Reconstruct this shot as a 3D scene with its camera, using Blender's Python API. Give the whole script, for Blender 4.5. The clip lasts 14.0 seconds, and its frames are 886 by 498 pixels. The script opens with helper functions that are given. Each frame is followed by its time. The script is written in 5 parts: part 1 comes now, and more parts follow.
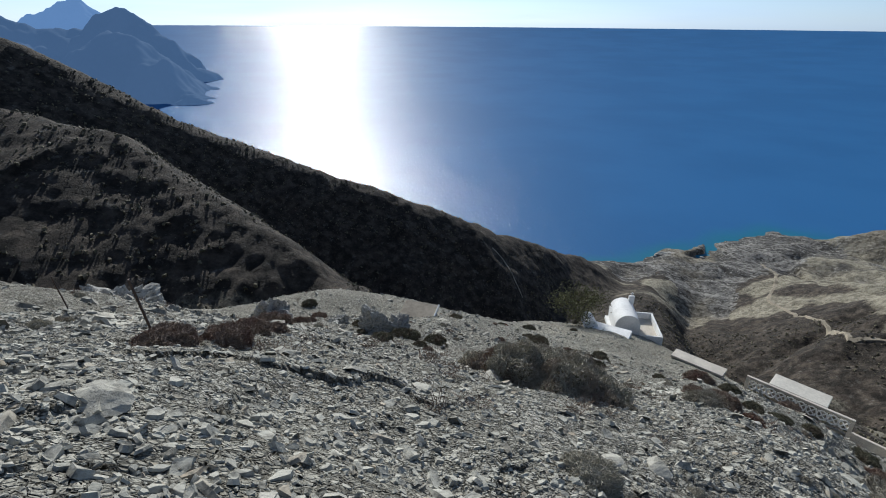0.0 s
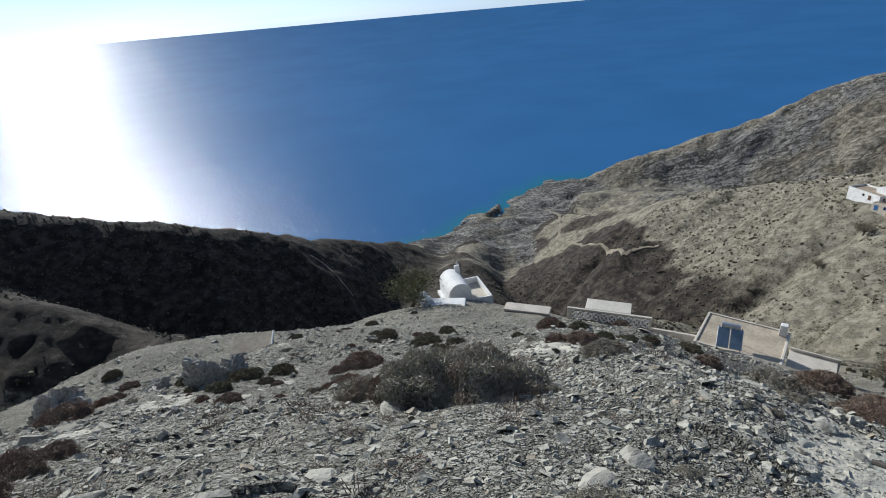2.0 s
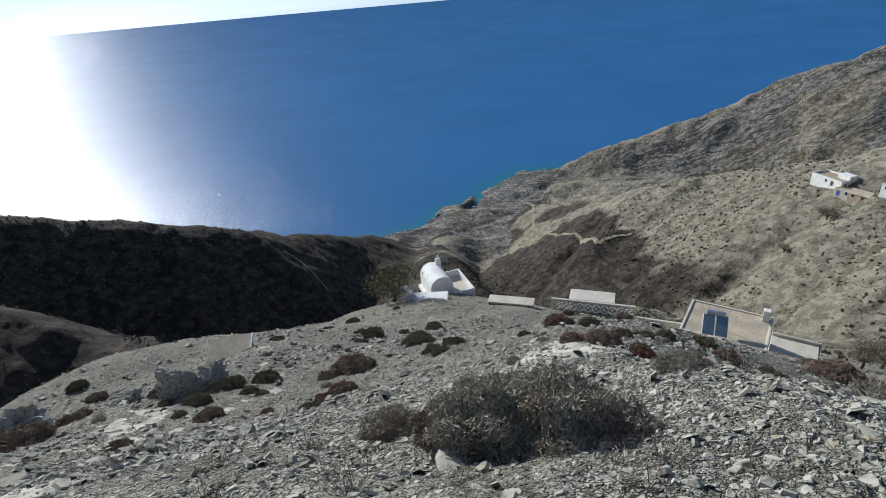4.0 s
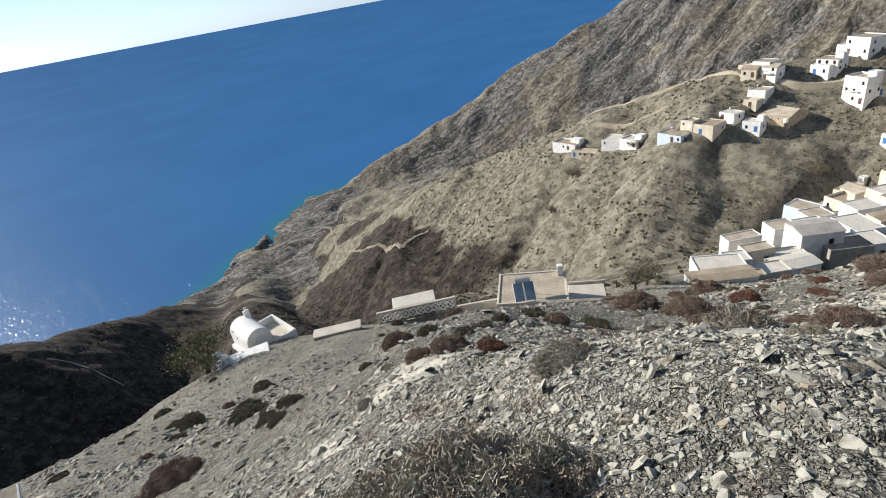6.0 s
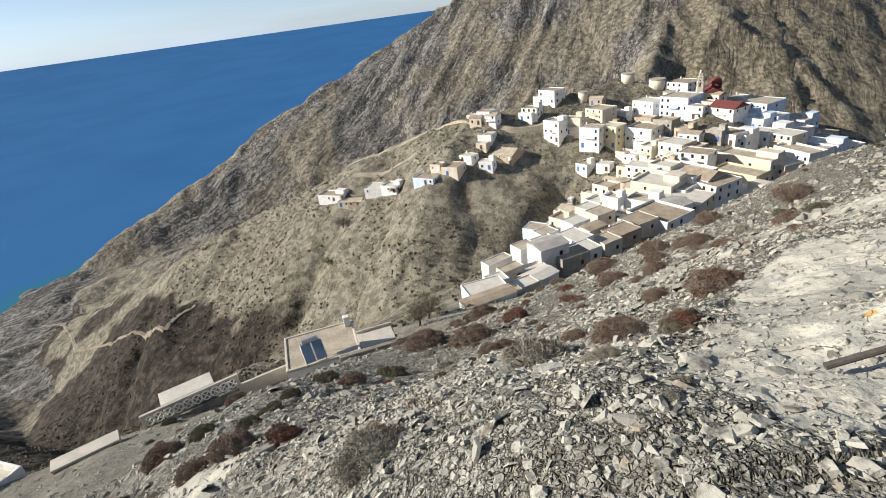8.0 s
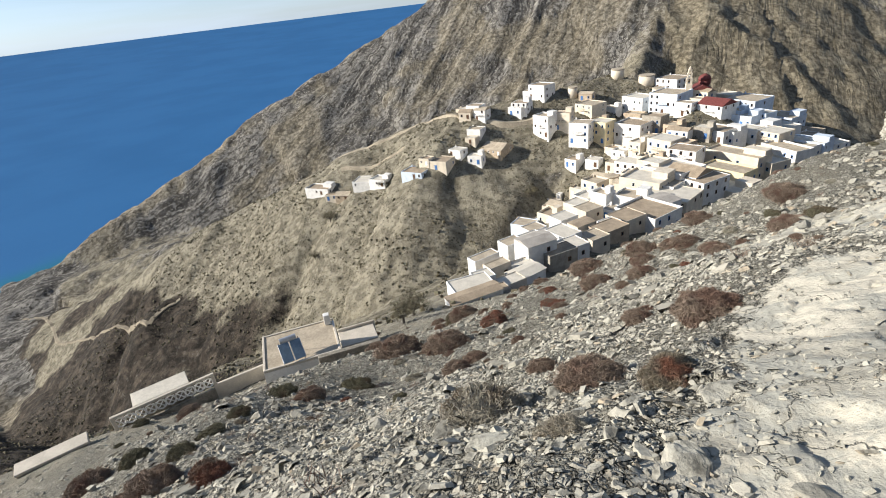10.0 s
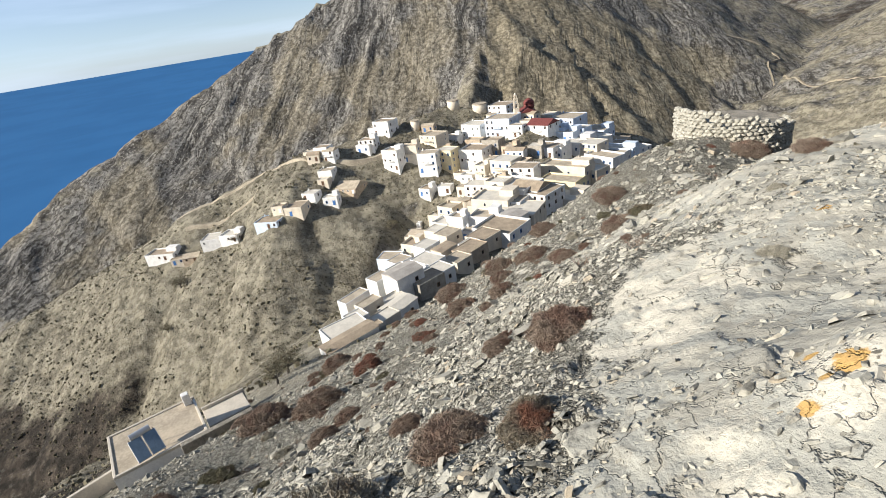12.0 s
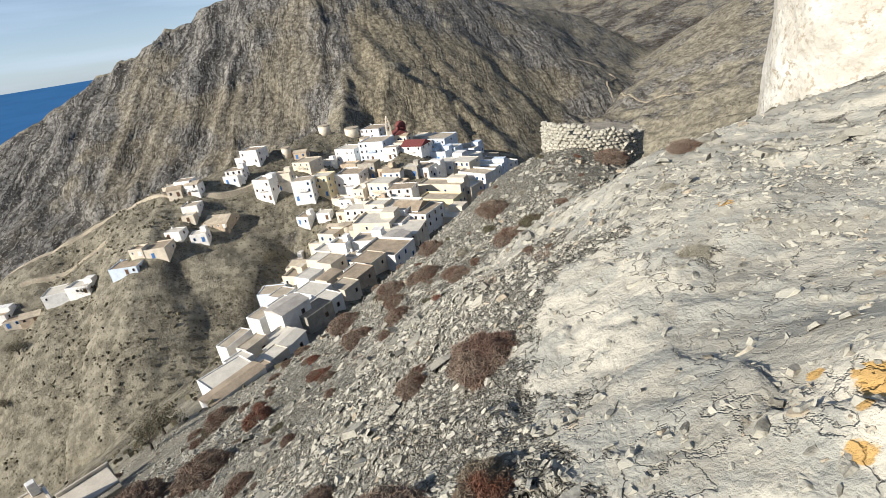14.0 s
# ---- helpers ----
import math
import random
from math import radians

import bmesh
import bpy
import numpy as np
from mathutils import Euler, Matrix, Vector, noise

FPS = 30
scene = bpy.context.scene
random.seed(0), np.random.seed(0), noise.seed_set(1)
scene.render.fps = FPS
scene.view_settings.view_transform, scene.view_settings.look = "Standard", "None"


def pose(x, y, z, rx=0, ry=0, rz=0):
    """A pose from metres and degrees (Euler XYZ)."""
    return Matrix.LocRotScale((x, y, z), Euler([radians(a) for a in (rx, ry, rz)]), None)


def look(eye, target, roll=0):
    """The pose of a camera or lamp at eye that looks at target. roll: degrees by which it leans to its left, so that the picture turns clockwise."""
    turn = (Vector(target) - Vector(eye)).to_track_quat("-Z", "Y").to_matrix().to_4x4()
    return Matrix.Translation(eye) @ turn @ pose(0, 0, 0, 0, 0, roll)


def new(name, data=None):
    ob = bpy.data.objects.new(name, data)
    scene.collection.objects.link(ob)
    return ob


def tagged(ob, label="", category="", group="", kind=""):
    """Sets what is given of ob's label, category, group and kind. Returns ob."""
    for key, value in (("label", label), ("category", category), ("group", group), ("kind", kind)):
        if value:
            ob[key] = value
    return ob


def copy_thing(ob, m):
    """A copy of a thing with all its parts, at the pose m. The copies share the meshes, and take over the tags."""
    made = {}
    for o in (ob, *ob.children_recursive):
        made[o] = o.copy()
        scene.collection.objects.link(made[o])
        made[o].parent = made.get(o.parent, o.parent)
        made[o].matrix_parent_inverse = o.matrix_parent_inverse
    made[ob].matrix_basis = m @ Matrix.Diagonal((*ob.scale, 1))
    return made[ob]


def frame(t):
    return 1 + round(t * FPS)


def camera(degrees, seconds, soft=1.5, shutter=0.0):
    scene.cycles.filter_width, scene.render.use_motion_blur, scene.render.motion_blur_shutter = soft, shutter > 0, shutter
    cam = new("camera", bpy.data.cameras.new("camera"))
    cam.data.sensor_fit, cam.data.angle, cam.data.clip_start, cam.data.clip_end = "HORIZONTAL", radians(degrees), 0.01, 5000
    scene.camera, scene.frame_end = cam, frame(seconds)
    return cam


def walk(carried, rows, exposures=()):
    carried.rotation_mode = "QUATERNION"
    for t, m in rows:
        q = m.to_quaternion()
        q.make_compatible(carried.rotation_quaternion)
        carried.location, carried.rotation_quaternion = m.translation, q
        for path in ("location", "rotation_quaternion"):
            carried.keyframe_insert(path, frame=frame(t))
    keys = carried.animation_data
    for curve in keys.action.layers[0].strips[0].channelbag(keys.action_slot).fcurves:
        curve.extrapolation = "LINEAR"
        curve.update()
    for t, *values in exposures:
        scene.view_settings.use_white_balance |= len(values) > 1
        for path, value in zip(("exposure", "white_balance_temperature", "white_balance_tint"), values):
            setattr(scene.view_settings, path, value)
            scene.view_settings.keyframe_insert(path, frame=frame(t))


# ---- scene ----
cam = camera(81.63, 14.0, 1.0)
PATH = [
    (0.0, pose(-0.898, -4.475, 1.808, 66.049, -0.407, 0.014)),
    (0.5, pose(-0.982, -4.150, 1.699, 64.741, -0.425, -15.426)),
    (1.0, pose(-0.985, -3.821, 1.470, 64.290, 2.509, -20.807)),
    (1.5, pose(-1.109, -3.487, 1.404, 64.417, 2.626, -27.395)),
    (2.0, pose(-1.146, -3.052, 1.247, 64.743, 4.601, -24.342)),
    (2.2, pose(-1.197, -2.901, 1.211, 64.500, 4.567, -22.461)),
    (4.3, pose(-1.365, -1.308, 0.697, 63.683, 4.681, -28.073)),
    (4.5, pose(-1.264, -1.152, 0.640, 64.976, 5.311, -28.399)),
    (5.0, pose(-1.148, -0.821, 0.436, 64.189, 6.728, -35.591)),
    (5.5, pose(-0.944, -0.519, 0.363, 62.389, 7.628, -48.839)),
    (6.0, pose(-0.641, -0.346, 0.219, 62.600, 9.421, -53.902)),
    (6.5, pose(-0.417, -0.086, 0.131, 61.293, 6.180, -62.390)),
    (7.0, pose(-0.209, -0.033, 0.143, 63.837, 6.135, -65.204)),
    (7.5, pose(-0.000, -0.000, -0.000, 66.184, 2.756, -77.543)),
    (8.0, pose(0.195, 0.029, -0.093, 64.444, 7.121, -80.153)),
    (8.5, pose(0.588, -0.023, -0.158, 64.513, 6.058, -79.236)),
    (9.0, pose(0.944, -0.006, -0.327, 64.926, 4.864, -79.254)),
    (9.2, pose(1.113, -0.045, -0.371, 64.240, 5.673, -79.566)),
    (11.3, pose(1.892, -0.558, -0.561, 63.643, 5.801, -84.477)),
    (11.5, pose(1.991, -0.563, -0.575, 62.792, 5.499, -88.790)),
    (12.0, pose(2.267, -0.652, -0.732, 65.394, 8.464, -98.367)),
    (12.5, pose(2.399, -0.594, -0.735, 66.115, 7.246, -102.488)),
    (13.0, pose(2.573, -0.614, -0.787, 65.975, 7.020, -102.987)),
    (13.5, pose(2.733, -0.632, -0.914, 66.413, 5.993, -103.387)),
    (14.0, pose(3.033, -0.604, -0.964, 65.783, 8.241, -112.483)),
]
walk(cam, PATH, [(0, 0.26, 5800, 8), (2.2, 0.3, 5780, 8), (4.3, 0.3, 5780, 8), (5.5, 0.62, 6100, 9), (7.5, 0.66, 6450, 10), (9.2, 0.7, 6450, 10), (12, 0.8, 6450, 10), (14, 0.68, 6450, 10)])

# ---- world, sun ----
SUN_AZ, SUN_EL = -12.0, 25.0
world = bpy.data.worlds.new("sky")
scene.world = world
world.use_nodes = True
wn = world.node_tree
sky = wn.nodes.new("ShaderNodeTexSky")
sky.sky_type, sky.sun_disc = "NISHITA", False
sky.sun_elevation, sky.sun_rotation = radians(SUN_EL), radians(SUN_AZ)
sky.altitude, sky.air_density, sky.dust_density, sky.ozone_density = 250, 1.0, 0.15, 1.0
tint = wn.nodes.new("ShaderNodeMix")
tint.data_type, tint.blend_type = "RGBA", "MULTIPLY"
tint.inputs[0].default_value, tint.inputs[7].default_value = 1.0, (0.78, 0.96, 1.24, 1.0)
grey = wn.nodes.new("ShaderNodeRGBToBW")
calm = wn.nodes.new("ShaderNodeMix")
calm.data_type = "RGBA"
calm.inputs[0].default_value = 0.55
wn.links.new(sky.outputs[0], grey.inputs[0])
wn.links.new(sky.outputs[0], calm.inputs[6])
wn.links.new(grey.outputs[0], calm.inputs[7])
# thin streaks of high cloud
where = wn.nodes.new("ShaderNodeTexCoord")
flatten = wn.nodes.new("ShaderNodeMapping")
flatten.inputs["Scale"].default_value = (1.2, 1.2, 14.0)
wisps = wn.nodes.new("ShaderNodeTexNoise")
wisps.inputs["Scale"].default_value, wisps.inputs["Detail"].default_value = 2.2, 5.0
band = wn.nodes.new("ShaderNodeMapRange")
band.inputs["From Min"].default_value, band.inputs["From Max"].default_value = 0.45, 0.75
band.inputs["To Max"].default_value = 0.35
veil = wn.nodes.new("ShaderNodeMix")
veil.data_type = "RGBA"
veil.inputs[7].default_value = (9.0, 9.0, 9.0, 1.0)
wn.links.new(where.outputs["Generated"], flatten.inputs["Vector"])
wn.links.new(flatten.outputs[0], wisps.inputs["Vector"])
wn.links.new(wisps.outputs["Fac"], band.inputs["Value"])
wn.links.new(band.outputs[0], veil.inputs[0])
wn.links.new(calm.outputs[2], veil.inputs[6])
wn.links.new(veil.outputs[2], tint.inputs[6])
wn.links.new(tint.outputs[2], wn.nodes["Background"].inputs[0])
wn.nodes["Background"].inputs[1].default_value = 0.068
sun = new("sun", bpy.data.lights.new("sun", "SUN"))
sun.data.energy, sun.data.angle, sun.data.color = 4.7, radians(0.53), (1.0, 0.93, 0.82)
sun.matrix_world = look((300 * math.sin(radians(SUN_AZ)), 300 * math.cos(radians(SUN_AZ)), 300 * math.tan(radians(SUN_EL))), (0, 0, 0))

# ---- materials ----
class Mat:
    """A small builder for node materials."""

    def __init__(self, name, rough=0.9, metal=0.0, spec=0.3):
        self.m = bpy.data.materials.new(name)
        self.m.use_nodes = True
        self.t = self.m.node_tree
        self.b = self.t.nodes["Principled BSDF"]
        self.b.inputs["Roughness"].default_value, self.b.inputs["Metallic"].default_value = rough, metal
        self.b.inputs["Specular IOR Level"].default_value = spec
        self.pos = self.t.nodes.new("ShaderNodeNewGeometry").outputs["Position"]

    def put(self, value, socket):
        if isinstance(value, bpy.types.NodeSocket):
            self.t.links.new(value, socket)
        elif isinstance(value, (tuple, list)):
            socket.default_value = (*value, 1.0)[:len(socket.default_value)]
        else:
            socket.default_value = value

    def noise(self, scale, detail=3.0, rough=0.55, vec=None, dist=0.0):
        n = self.t.nodes.new("ShaderNodeTexNoise")
        n.inputs["Scale"].default_value, n.inputs["Detail"].default_value = scale, detail
        n.inputs["Roughness"].default_value, n.inputs["Distortion"].default_value = rough, dist
        self.put(vec or self.pos, n.inputs["Vector"])
        return n.outputs["Fac"]

    def cells(self, scale, vec=None, feature="F1", out="Distance", rnd=1.0):
        n = self.t.nodes.new("ShaderNodeTexVoronoi")
        n.feature = feature
        n.inputs["Scale"].default_value, n.inputs["Randomness"].default_value = scale, rnd
        self.put(vec or self.pos, n.inputs["Vector"])
        return n.outputs[out]

    def ramp(self, fac, a, b, va=0.0, vb=1.0):
        n = self.t.nodes.new("ShaderNodeMapRange")
        n.interpolation_type = "SMOOTHSTEP"
        for k, v in zip(("Value", "From Min", "From Max", "To Min", "To Max"), (fac, a, b, va, vb)):
            self.put(v, n.inputs[k])
        return n.outputs[0]

    def mix(self, fac, a, b, mode="MIX"):
        n = self.t.nodes.new("ShaderNodeMix")
        n.data_type, n.blend_type = "RGBA", mode
        for k, v in ((0, fac), (6, a), (7, b)):
            self.put(v, n.inputs[k])
        return n.outputs[2]

    def math(self, op, a, b=0.0):
        n = self.t.nodes.new("ShaderNodeMath")
        n.operation = op
        self.put(a, n.inputs[0]), self.put(b, n.inputs[1])
        return n.outputs[0]

    def scaled(self, sx, sy, sz, rz=0.0, ry=0.0):
        n = self.t.nodes.new("ShaderNodeMapping")
        n.inputs["Scale"].default_value, n.inputs["Rotation"].default_value = (sx, sy, sz), (0, radians(ry), radians(rz))
        self.put(self.pos, n.inputs["Vector"])
        return n.outputs[0]

    def bump(self, height, dist, strength=1.0):
        n = self.t.nodes.new("ShaderNodeBump")
        n.inputs["Distance"].default_value = dist
        self.put(strength, n.inputs["Strength"])
        self.put(height, n.inputs["Height"])
        if self.b.inputs["Normal"].is_linked:
            self.put(self.b.inputs["Normal"].links[0].from_socket, n.inputs["Normal"])
        self.put(n.outputs[0], self.b.inputs["Normal"])
        return self

    def color(self, c):
        self.put(c, self.b.inputs["Base Color"])
        return self

    def rand(self):
        return self.t.nodes.new("ShaderNodeObjectInfo").outputs["Random"]

    def attr(self, name):
        n = self.t.nodes.new("ShaderNodeAttribute")
        n.attribute_name = name
        return n


def plain(name, c, rough=0.85, vary=0.15, scale=2.0, metal=0.0, spec=0.3, relief=0.0):
    """A surface of one colour with two scales of staining."""
    m = Mat(name, rough, metal, spec)
    dark = tuple(v * (1 - vary) for v in c)
    light = tuple(min(1, v * (1 + vary * 0.6)) for v in c)
    n = m.math("ADD", m.math("MULTIPLY", m.noise(scale, 4), 0.6), m.math("MULTIPLY", m.noise(scale * 9, 3), 0.4))
    m.color(m.mix(m.ramp(n, 0.35, 0.65), dark, light))
    if relief:
        m.bump(m.noise(scale * 12, 3), relief)
    return m.m


def make_land_material():
    m = Mat("hillside_soil", 0.95, 0, 0.15)
    big, mid, fine = m.noise(0.012, 5), m.noise(0.07, 5), m.noise(0.6, 6, 0.65)
    soil = m.mix(m.ramp(big, 0.4, 0.6), (0.215, 0.194, 0.143), (0.255, 0.232, 0.175))
    soil = m.mix(m.ramp(mid, 0.35, 0.7), soil, (0.168, 0.15, 0.11))
    soil = m.mix(m.ramp(fine, 0.4, 0.7), soil, (0.265, 0.243, 0.192))
    dots = m.ramp(m.math("ADD", m.cells(0.55), m.math("MULTIPLY", m.noise(0.05, 3), 0.6)), 0.42, 0.56, 1, 0)
    soil = m.mix(m.math("MULTIPLY", dots, 0.85), soil, (0.06, 0.055, 0.035))
    specks = m.ramp(m.math("ADD", m.cells(1.3), m.math("MULTIPLY", m.noise(0.12, 3), 0.7)), 0.48, 0.62, 1, 0)
    soil = m.mix(m.math("MULTIPLY", specks, 0.9), soil, (0.065, 0.058, 0.037))
    # brown burnt-looking scrub, darkened further to stand for hillside and valley shade
    brush_shade = m.attr("brush_shade").outputs["Fac"]
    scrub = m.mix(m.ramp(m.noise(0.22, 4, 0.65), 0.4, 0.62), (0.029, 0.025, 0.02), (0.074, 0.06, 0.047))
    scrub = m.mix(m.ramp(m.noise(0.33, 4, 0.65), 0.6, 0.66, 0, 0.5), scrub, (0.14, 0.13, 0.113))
    soil = m.mix(m.ramp(m.math("ADD", brush_shade, m.math("MULTIPLY", m.math("SUBTRACT", fine, 0.5), 0.9)), 0.3, 0.7), soil, scrub)
    # bare rock in steep curved beds that follow the mountain's face
    def along(vx, vy, vz):
        n = m.t.nodes.new("ShaderNodeVectorMath")
        n.operation = "DOT_PRODUCT"
        m.put(m.pos, n.inputs[0])
        n.inputs[1].default_value = (vx, vy, vz)
        return n.outputs["Value"]
    c, u = m.math("ADD", along(0.56, -0.83, 0), 212.0), along(0.7, 0.47, 0.53)
    bed = m.math("SUBTRACT", u, m.math("ADD", m.math("MULTIPLY", c, 0.15), m.math("MULTIPLY", m.math("MULTIPLY", c, c), 0.00085)))
    bed = m.math("ADD", bed, m.math("MULTIPLY", m.noise(0.018, 4), 60.0))
    beds = m.t.nodes.new("ShaderNodeCombineXYZ")
    m.put(bed, beds.inputs[0])
    m.put(m.math("MULTIPLY", u, 0.16), beds.inputs[1])
    m.put(m.math("MULTIPLY", c, 0.12), beds.inputs[2])
    rocky = m.attr("rock").outputs["Fac"]
    strata, thin = m.noise(0.09, 4, 0.6, beds.outputs[0]), m.noise(0.3, 3, 0.6, beds.outputs[0])
    grain = m.noise(0.3, 3, 0.6)
    stone = m.mix(m.ramp(strata, 0.44, 0.56), (0.066, 0.063, 0.06), (0.178, 0.17, 0.157))
    stone = m.mix(m.ramp(thin, 0.52, 0.6, 0, 0.8), stone, (0.25, 0.238, 0.215))
    stone = m.mix(m.ramp(thin, 0.36, 0.46, 0.85, 0), stone, (0.045, 0.042, 0.038))
    stone = m.mix(m.ramp(grain, 0.53, 0.6, 0, 0.85), stone, (0.05, 0.045, 0.037))
    stone = m.mix(m.ramp(m.noise(0.42, 3, 0.6), 0.58, 0.64), stone, (0.25, 0.238, 0.212))
    tan = m.mix(m.ramp(grain, 0.4, 0.6), (0.255, 0.222, 0.16), (0.14, 0.12, 0.083))
    stone = m.mix(m.math("MULTIPLY", m.ramp(m.noise(0.011, 4), 0.5, 0.6), 0.6), stone, tan)
    smooth = m.attr("apron").outputs["Fac"]
    stone = m.mix(m.ramp(m.math("ADD", smooth, m.math("MULTIPLY", m.math("SUBTRACT", strata, 0.5), 1.6)), 0.4, 0.7, 0, 0.9), stone, tan)
    base = m.mix(m.ramp(m.math("ADD", rocky, m.math("MULTIPLY", m.math("SUBTRACT", mid, 0.5), 1.2)), 0.35, 0.65), soil, stone)
    base = m.mix(0.85, base, m.mix(m.ramp(m.noise(0.24, 4, 0.65), 0.42, 0.58), (0.7, 0.69, 0.68), (1.3, 1.3, 1.28)), "MULTIPLY")
    # scree close by
    near = m.attr("scree").outputs["Fac"]
    clear = m.attr("clean").outputs["Fac"]
    plates, pebbles = m.scaled(1, 1.5, 1, 35), m.scaled(1, 1.25, 1, -20)
    chips, chip_gap = m.cells(8, plates, "F1", "Color"), m.cells(8, plates, "DISTANCE_TO_EDGE")
    gravel, gravel_gap = m.cells(22, pebbles, "F1", "Color"), m.cells(22, pebbles, "DISTANCE_TO_EDGE")
    grit = m.mix(m.ramp(gravel, 0.2, 0.8), (0.18, 0.17, 0.142), (0.39, 0.372, 0.312))
    grit = m.mix(m.ramp(gravel_gap, 0.0, 0.14), (0.09, 0.085, 0.07), grit)
    plate = m.mix(m.ramp(chips, 0.3, 0.75), (0.19, 0.18, 0.15), (0.44, 0.42, 0.355))
    plate = m.mix(m.ramp(chip_gap, 0.0, 0.1), (0.07, 0.066, 0.054), plate)
    grit = m.mix(m.ramp(m.math("ADD", chips, m.math("MULTIPLY", m.noise(0.8, 4), 0.7)), 0.72, 0.84), grit, plate)
    grit = m.mix(m.ramp(m.noise(0.7, 6, 0.65), 0.4, 0.62, 0, 0.45), grit, (0.17, 0.155, 0.12))
    blocks = m.scaled(1, 1.6, 1, 50)
    block_gap = m.cells(2.3, blocks, "DISTANCE_TO_EDGE")
    grit = m.mix(m.math("MULTIPLY", m.ramp(m.noise(0.5, 5, 0.6), 0.46, 0.6), 0.6), grit, m.mix(m.ramp(block_gap, 0.0, 0.12), (0.06, 0.055, 0.044), m.mix(m.cells(2.3, blocks, "F1", "Color"), (0.17, 0.16, 0.13), (0.44, 0.42, 0.35))))
    slab = m.mix(m.ramp(m.noise(0.9, 7, 0.65), 0.38, 0.62), (0.33, 0.312, 0.26), (0.54, 0.503, 0.415))
    slab = m.mix(m.ramp(m.noise(2.2, 6, 0.65), 0.48, 0.56), slab, (0.37, 0.36, 0.31))
    slab = m.mix(m.ramp(m.noise(9, 7, 0.78), 0.58, 0.72), slab, (0.27, 0.262, 0.225))
    slab = m.mix(m.ramp(m.noise(5, 7, 0.75), 0.6, 0.72, 0, 0.7), slab, (0.57, 0.535, 0.45))
    wander = m.noise(1.3, 6, 0.55, m.scaled(1, 1.3, 1, 35))
    cracks = m.ramp(m.math("ABSOLUTE", m.math("SUBTRACT", wander, 0.5)), 0.0, 0.009)
    slab = m.mix(m.math("MAXIMUM", cracks, m.ramp(m.noise(1.4, 4), 0.46, 0.56)), (0.19, 0.182, 0.152), slab)
    for px, py, pz, r in ((3.94, -2.57, -2.43, 0.1), (3.87, -2.4, -2.43, 0.06), (4.16, -2.57, -2.58, 0.05), (3.77, -2.2, -2.48, 0.055), (6.59, -4.88, -3.07, 0.09)):
        far = m.t.nodes.new("ShaderNodeVectorMath")
        far.operation = "DISTANCE"
        m.put(m.pos, far.inputs[0])
        far.inputs[1].default_value = (px, py, pz)
        spot = m.math("ADD", far.outputs["Value"], m.math("MULTIPLY", m.math("SUBTRACT", m.noise(7, 5, 0.7), 0.5), r * 2.2))
        slab = m.mix(m.ramp(spot, r * 0.75, r, 0.9, 0), slab, (0.5, 0.3, 0.09))
    show = m.ramp(m.math("ADD", clear, m.math("MULTIPLY", m.math("SUBTRACT", m.noise(1.7, 7, 0.68), 0.5), 2.6)), 0.5, 0.64)
    grit = m.mix(show, grit, slab)
    base = m.mix(near, base, grit)
    m.color(base)
    m.bump(strata, 5.0, m.math("MULTIPLY", rocky, 0.8))
    m.bump(thin, 1.6, m.math("MULTIPLY", rocky, 0.8))
    m.bump(m.noise(0.35, 8, 0.75), 1.2, m.math("MULTIPLY", m.math("SUBTRACT", 1.0, near), 0.85))
    m.bump(m.noise(1.6, 6, 0.75), 0.35, m.math("SUBTRACT", 1.0, near))
    loose = m.math("MULTIPLY", near, m.math("SUBTRACT", 1.0, show))
    m.bump(m.ramp(chip_gap, 0.0, 0.2), 0.035, loose)
    m.bump(m.ramp(gravel_gap, 0.0, 0.25), 0.02, loose)
    m.bump(gravel, 0.02, loose)
    m.bump(m.noise(3.0, 6, 0.6), 0.09, m.math("MULTIPLY", near, 0.8))
    m.bump(m.noise(18, 6, 0.7), 0.012, near)
    m.bump(cracks, 0.03, m.math("MULTIPLY", show, 0.7))
    return m.m


LAND = make_land_material()


def make_sea_material():
    m = Mat("sea_water")
    shallow = m.attr("shallow").outputs["Fac"]
    tone = m.mix(m.ramp(m.noise(0.004, 4), 0.35, 0.65), (0.019, 0.108, 0.27), (0.024, 0.123, 0.3))
    m.t.nodes.remove(m.b)
    body = m.t.nodes.new("ShaderNodeBsdfDiffuse")
    m.put(m.mix(shallow, tone, (0.012, 0.15, 0.2)), body.inputs["Color"])
    facing = m.t.nodes.new("ShaderNodeFresnel")
    facing.inputs["IOR"].default_value = 1.33
    swell, glints = m.t.nodes.new("ShaderNodeBsdfGlossy"), m.t.nodes.new("ShaderNodeBsdfGlossy")
    swell.inputs["Roughness"].default_value, glints.inputs["Roughness"].default_value = 0.48, 0.12
    waves = m.t.nodes.new("ShaderNodeBump")
    waves.inputs["Distance"].default_value = 1.8
    m.put(m.noise(0.22, 3, 0.6, m.scaled(1.0, 0.5, 1.0, 25)), waves.inputs["Height"])
    m.put(waves.outputs[0], glints.inputs["Normal"])

    def blend(fac, one, two):
        n = m.t.nodes.new("ShaderNodeMixShader")
        m.put(fac, n.inputs[0]), m.put(one, n.inputs[1]), m.put(two, n.inputs[2])
        return n.outputs[0]
    gloss = m.math("ADD", 0.042, m.math("MULTIPLY", facing.outputs[0], 0.022))
    water = blend(gloss, body.outputs[0], swell.outputs[0])
    m.put(blend(0.025, water, glints.outputs[0]), m.t.nodes["Material Output"].inputs["Surface"])
    return m.m


SEA_WATER = make_sea_material()

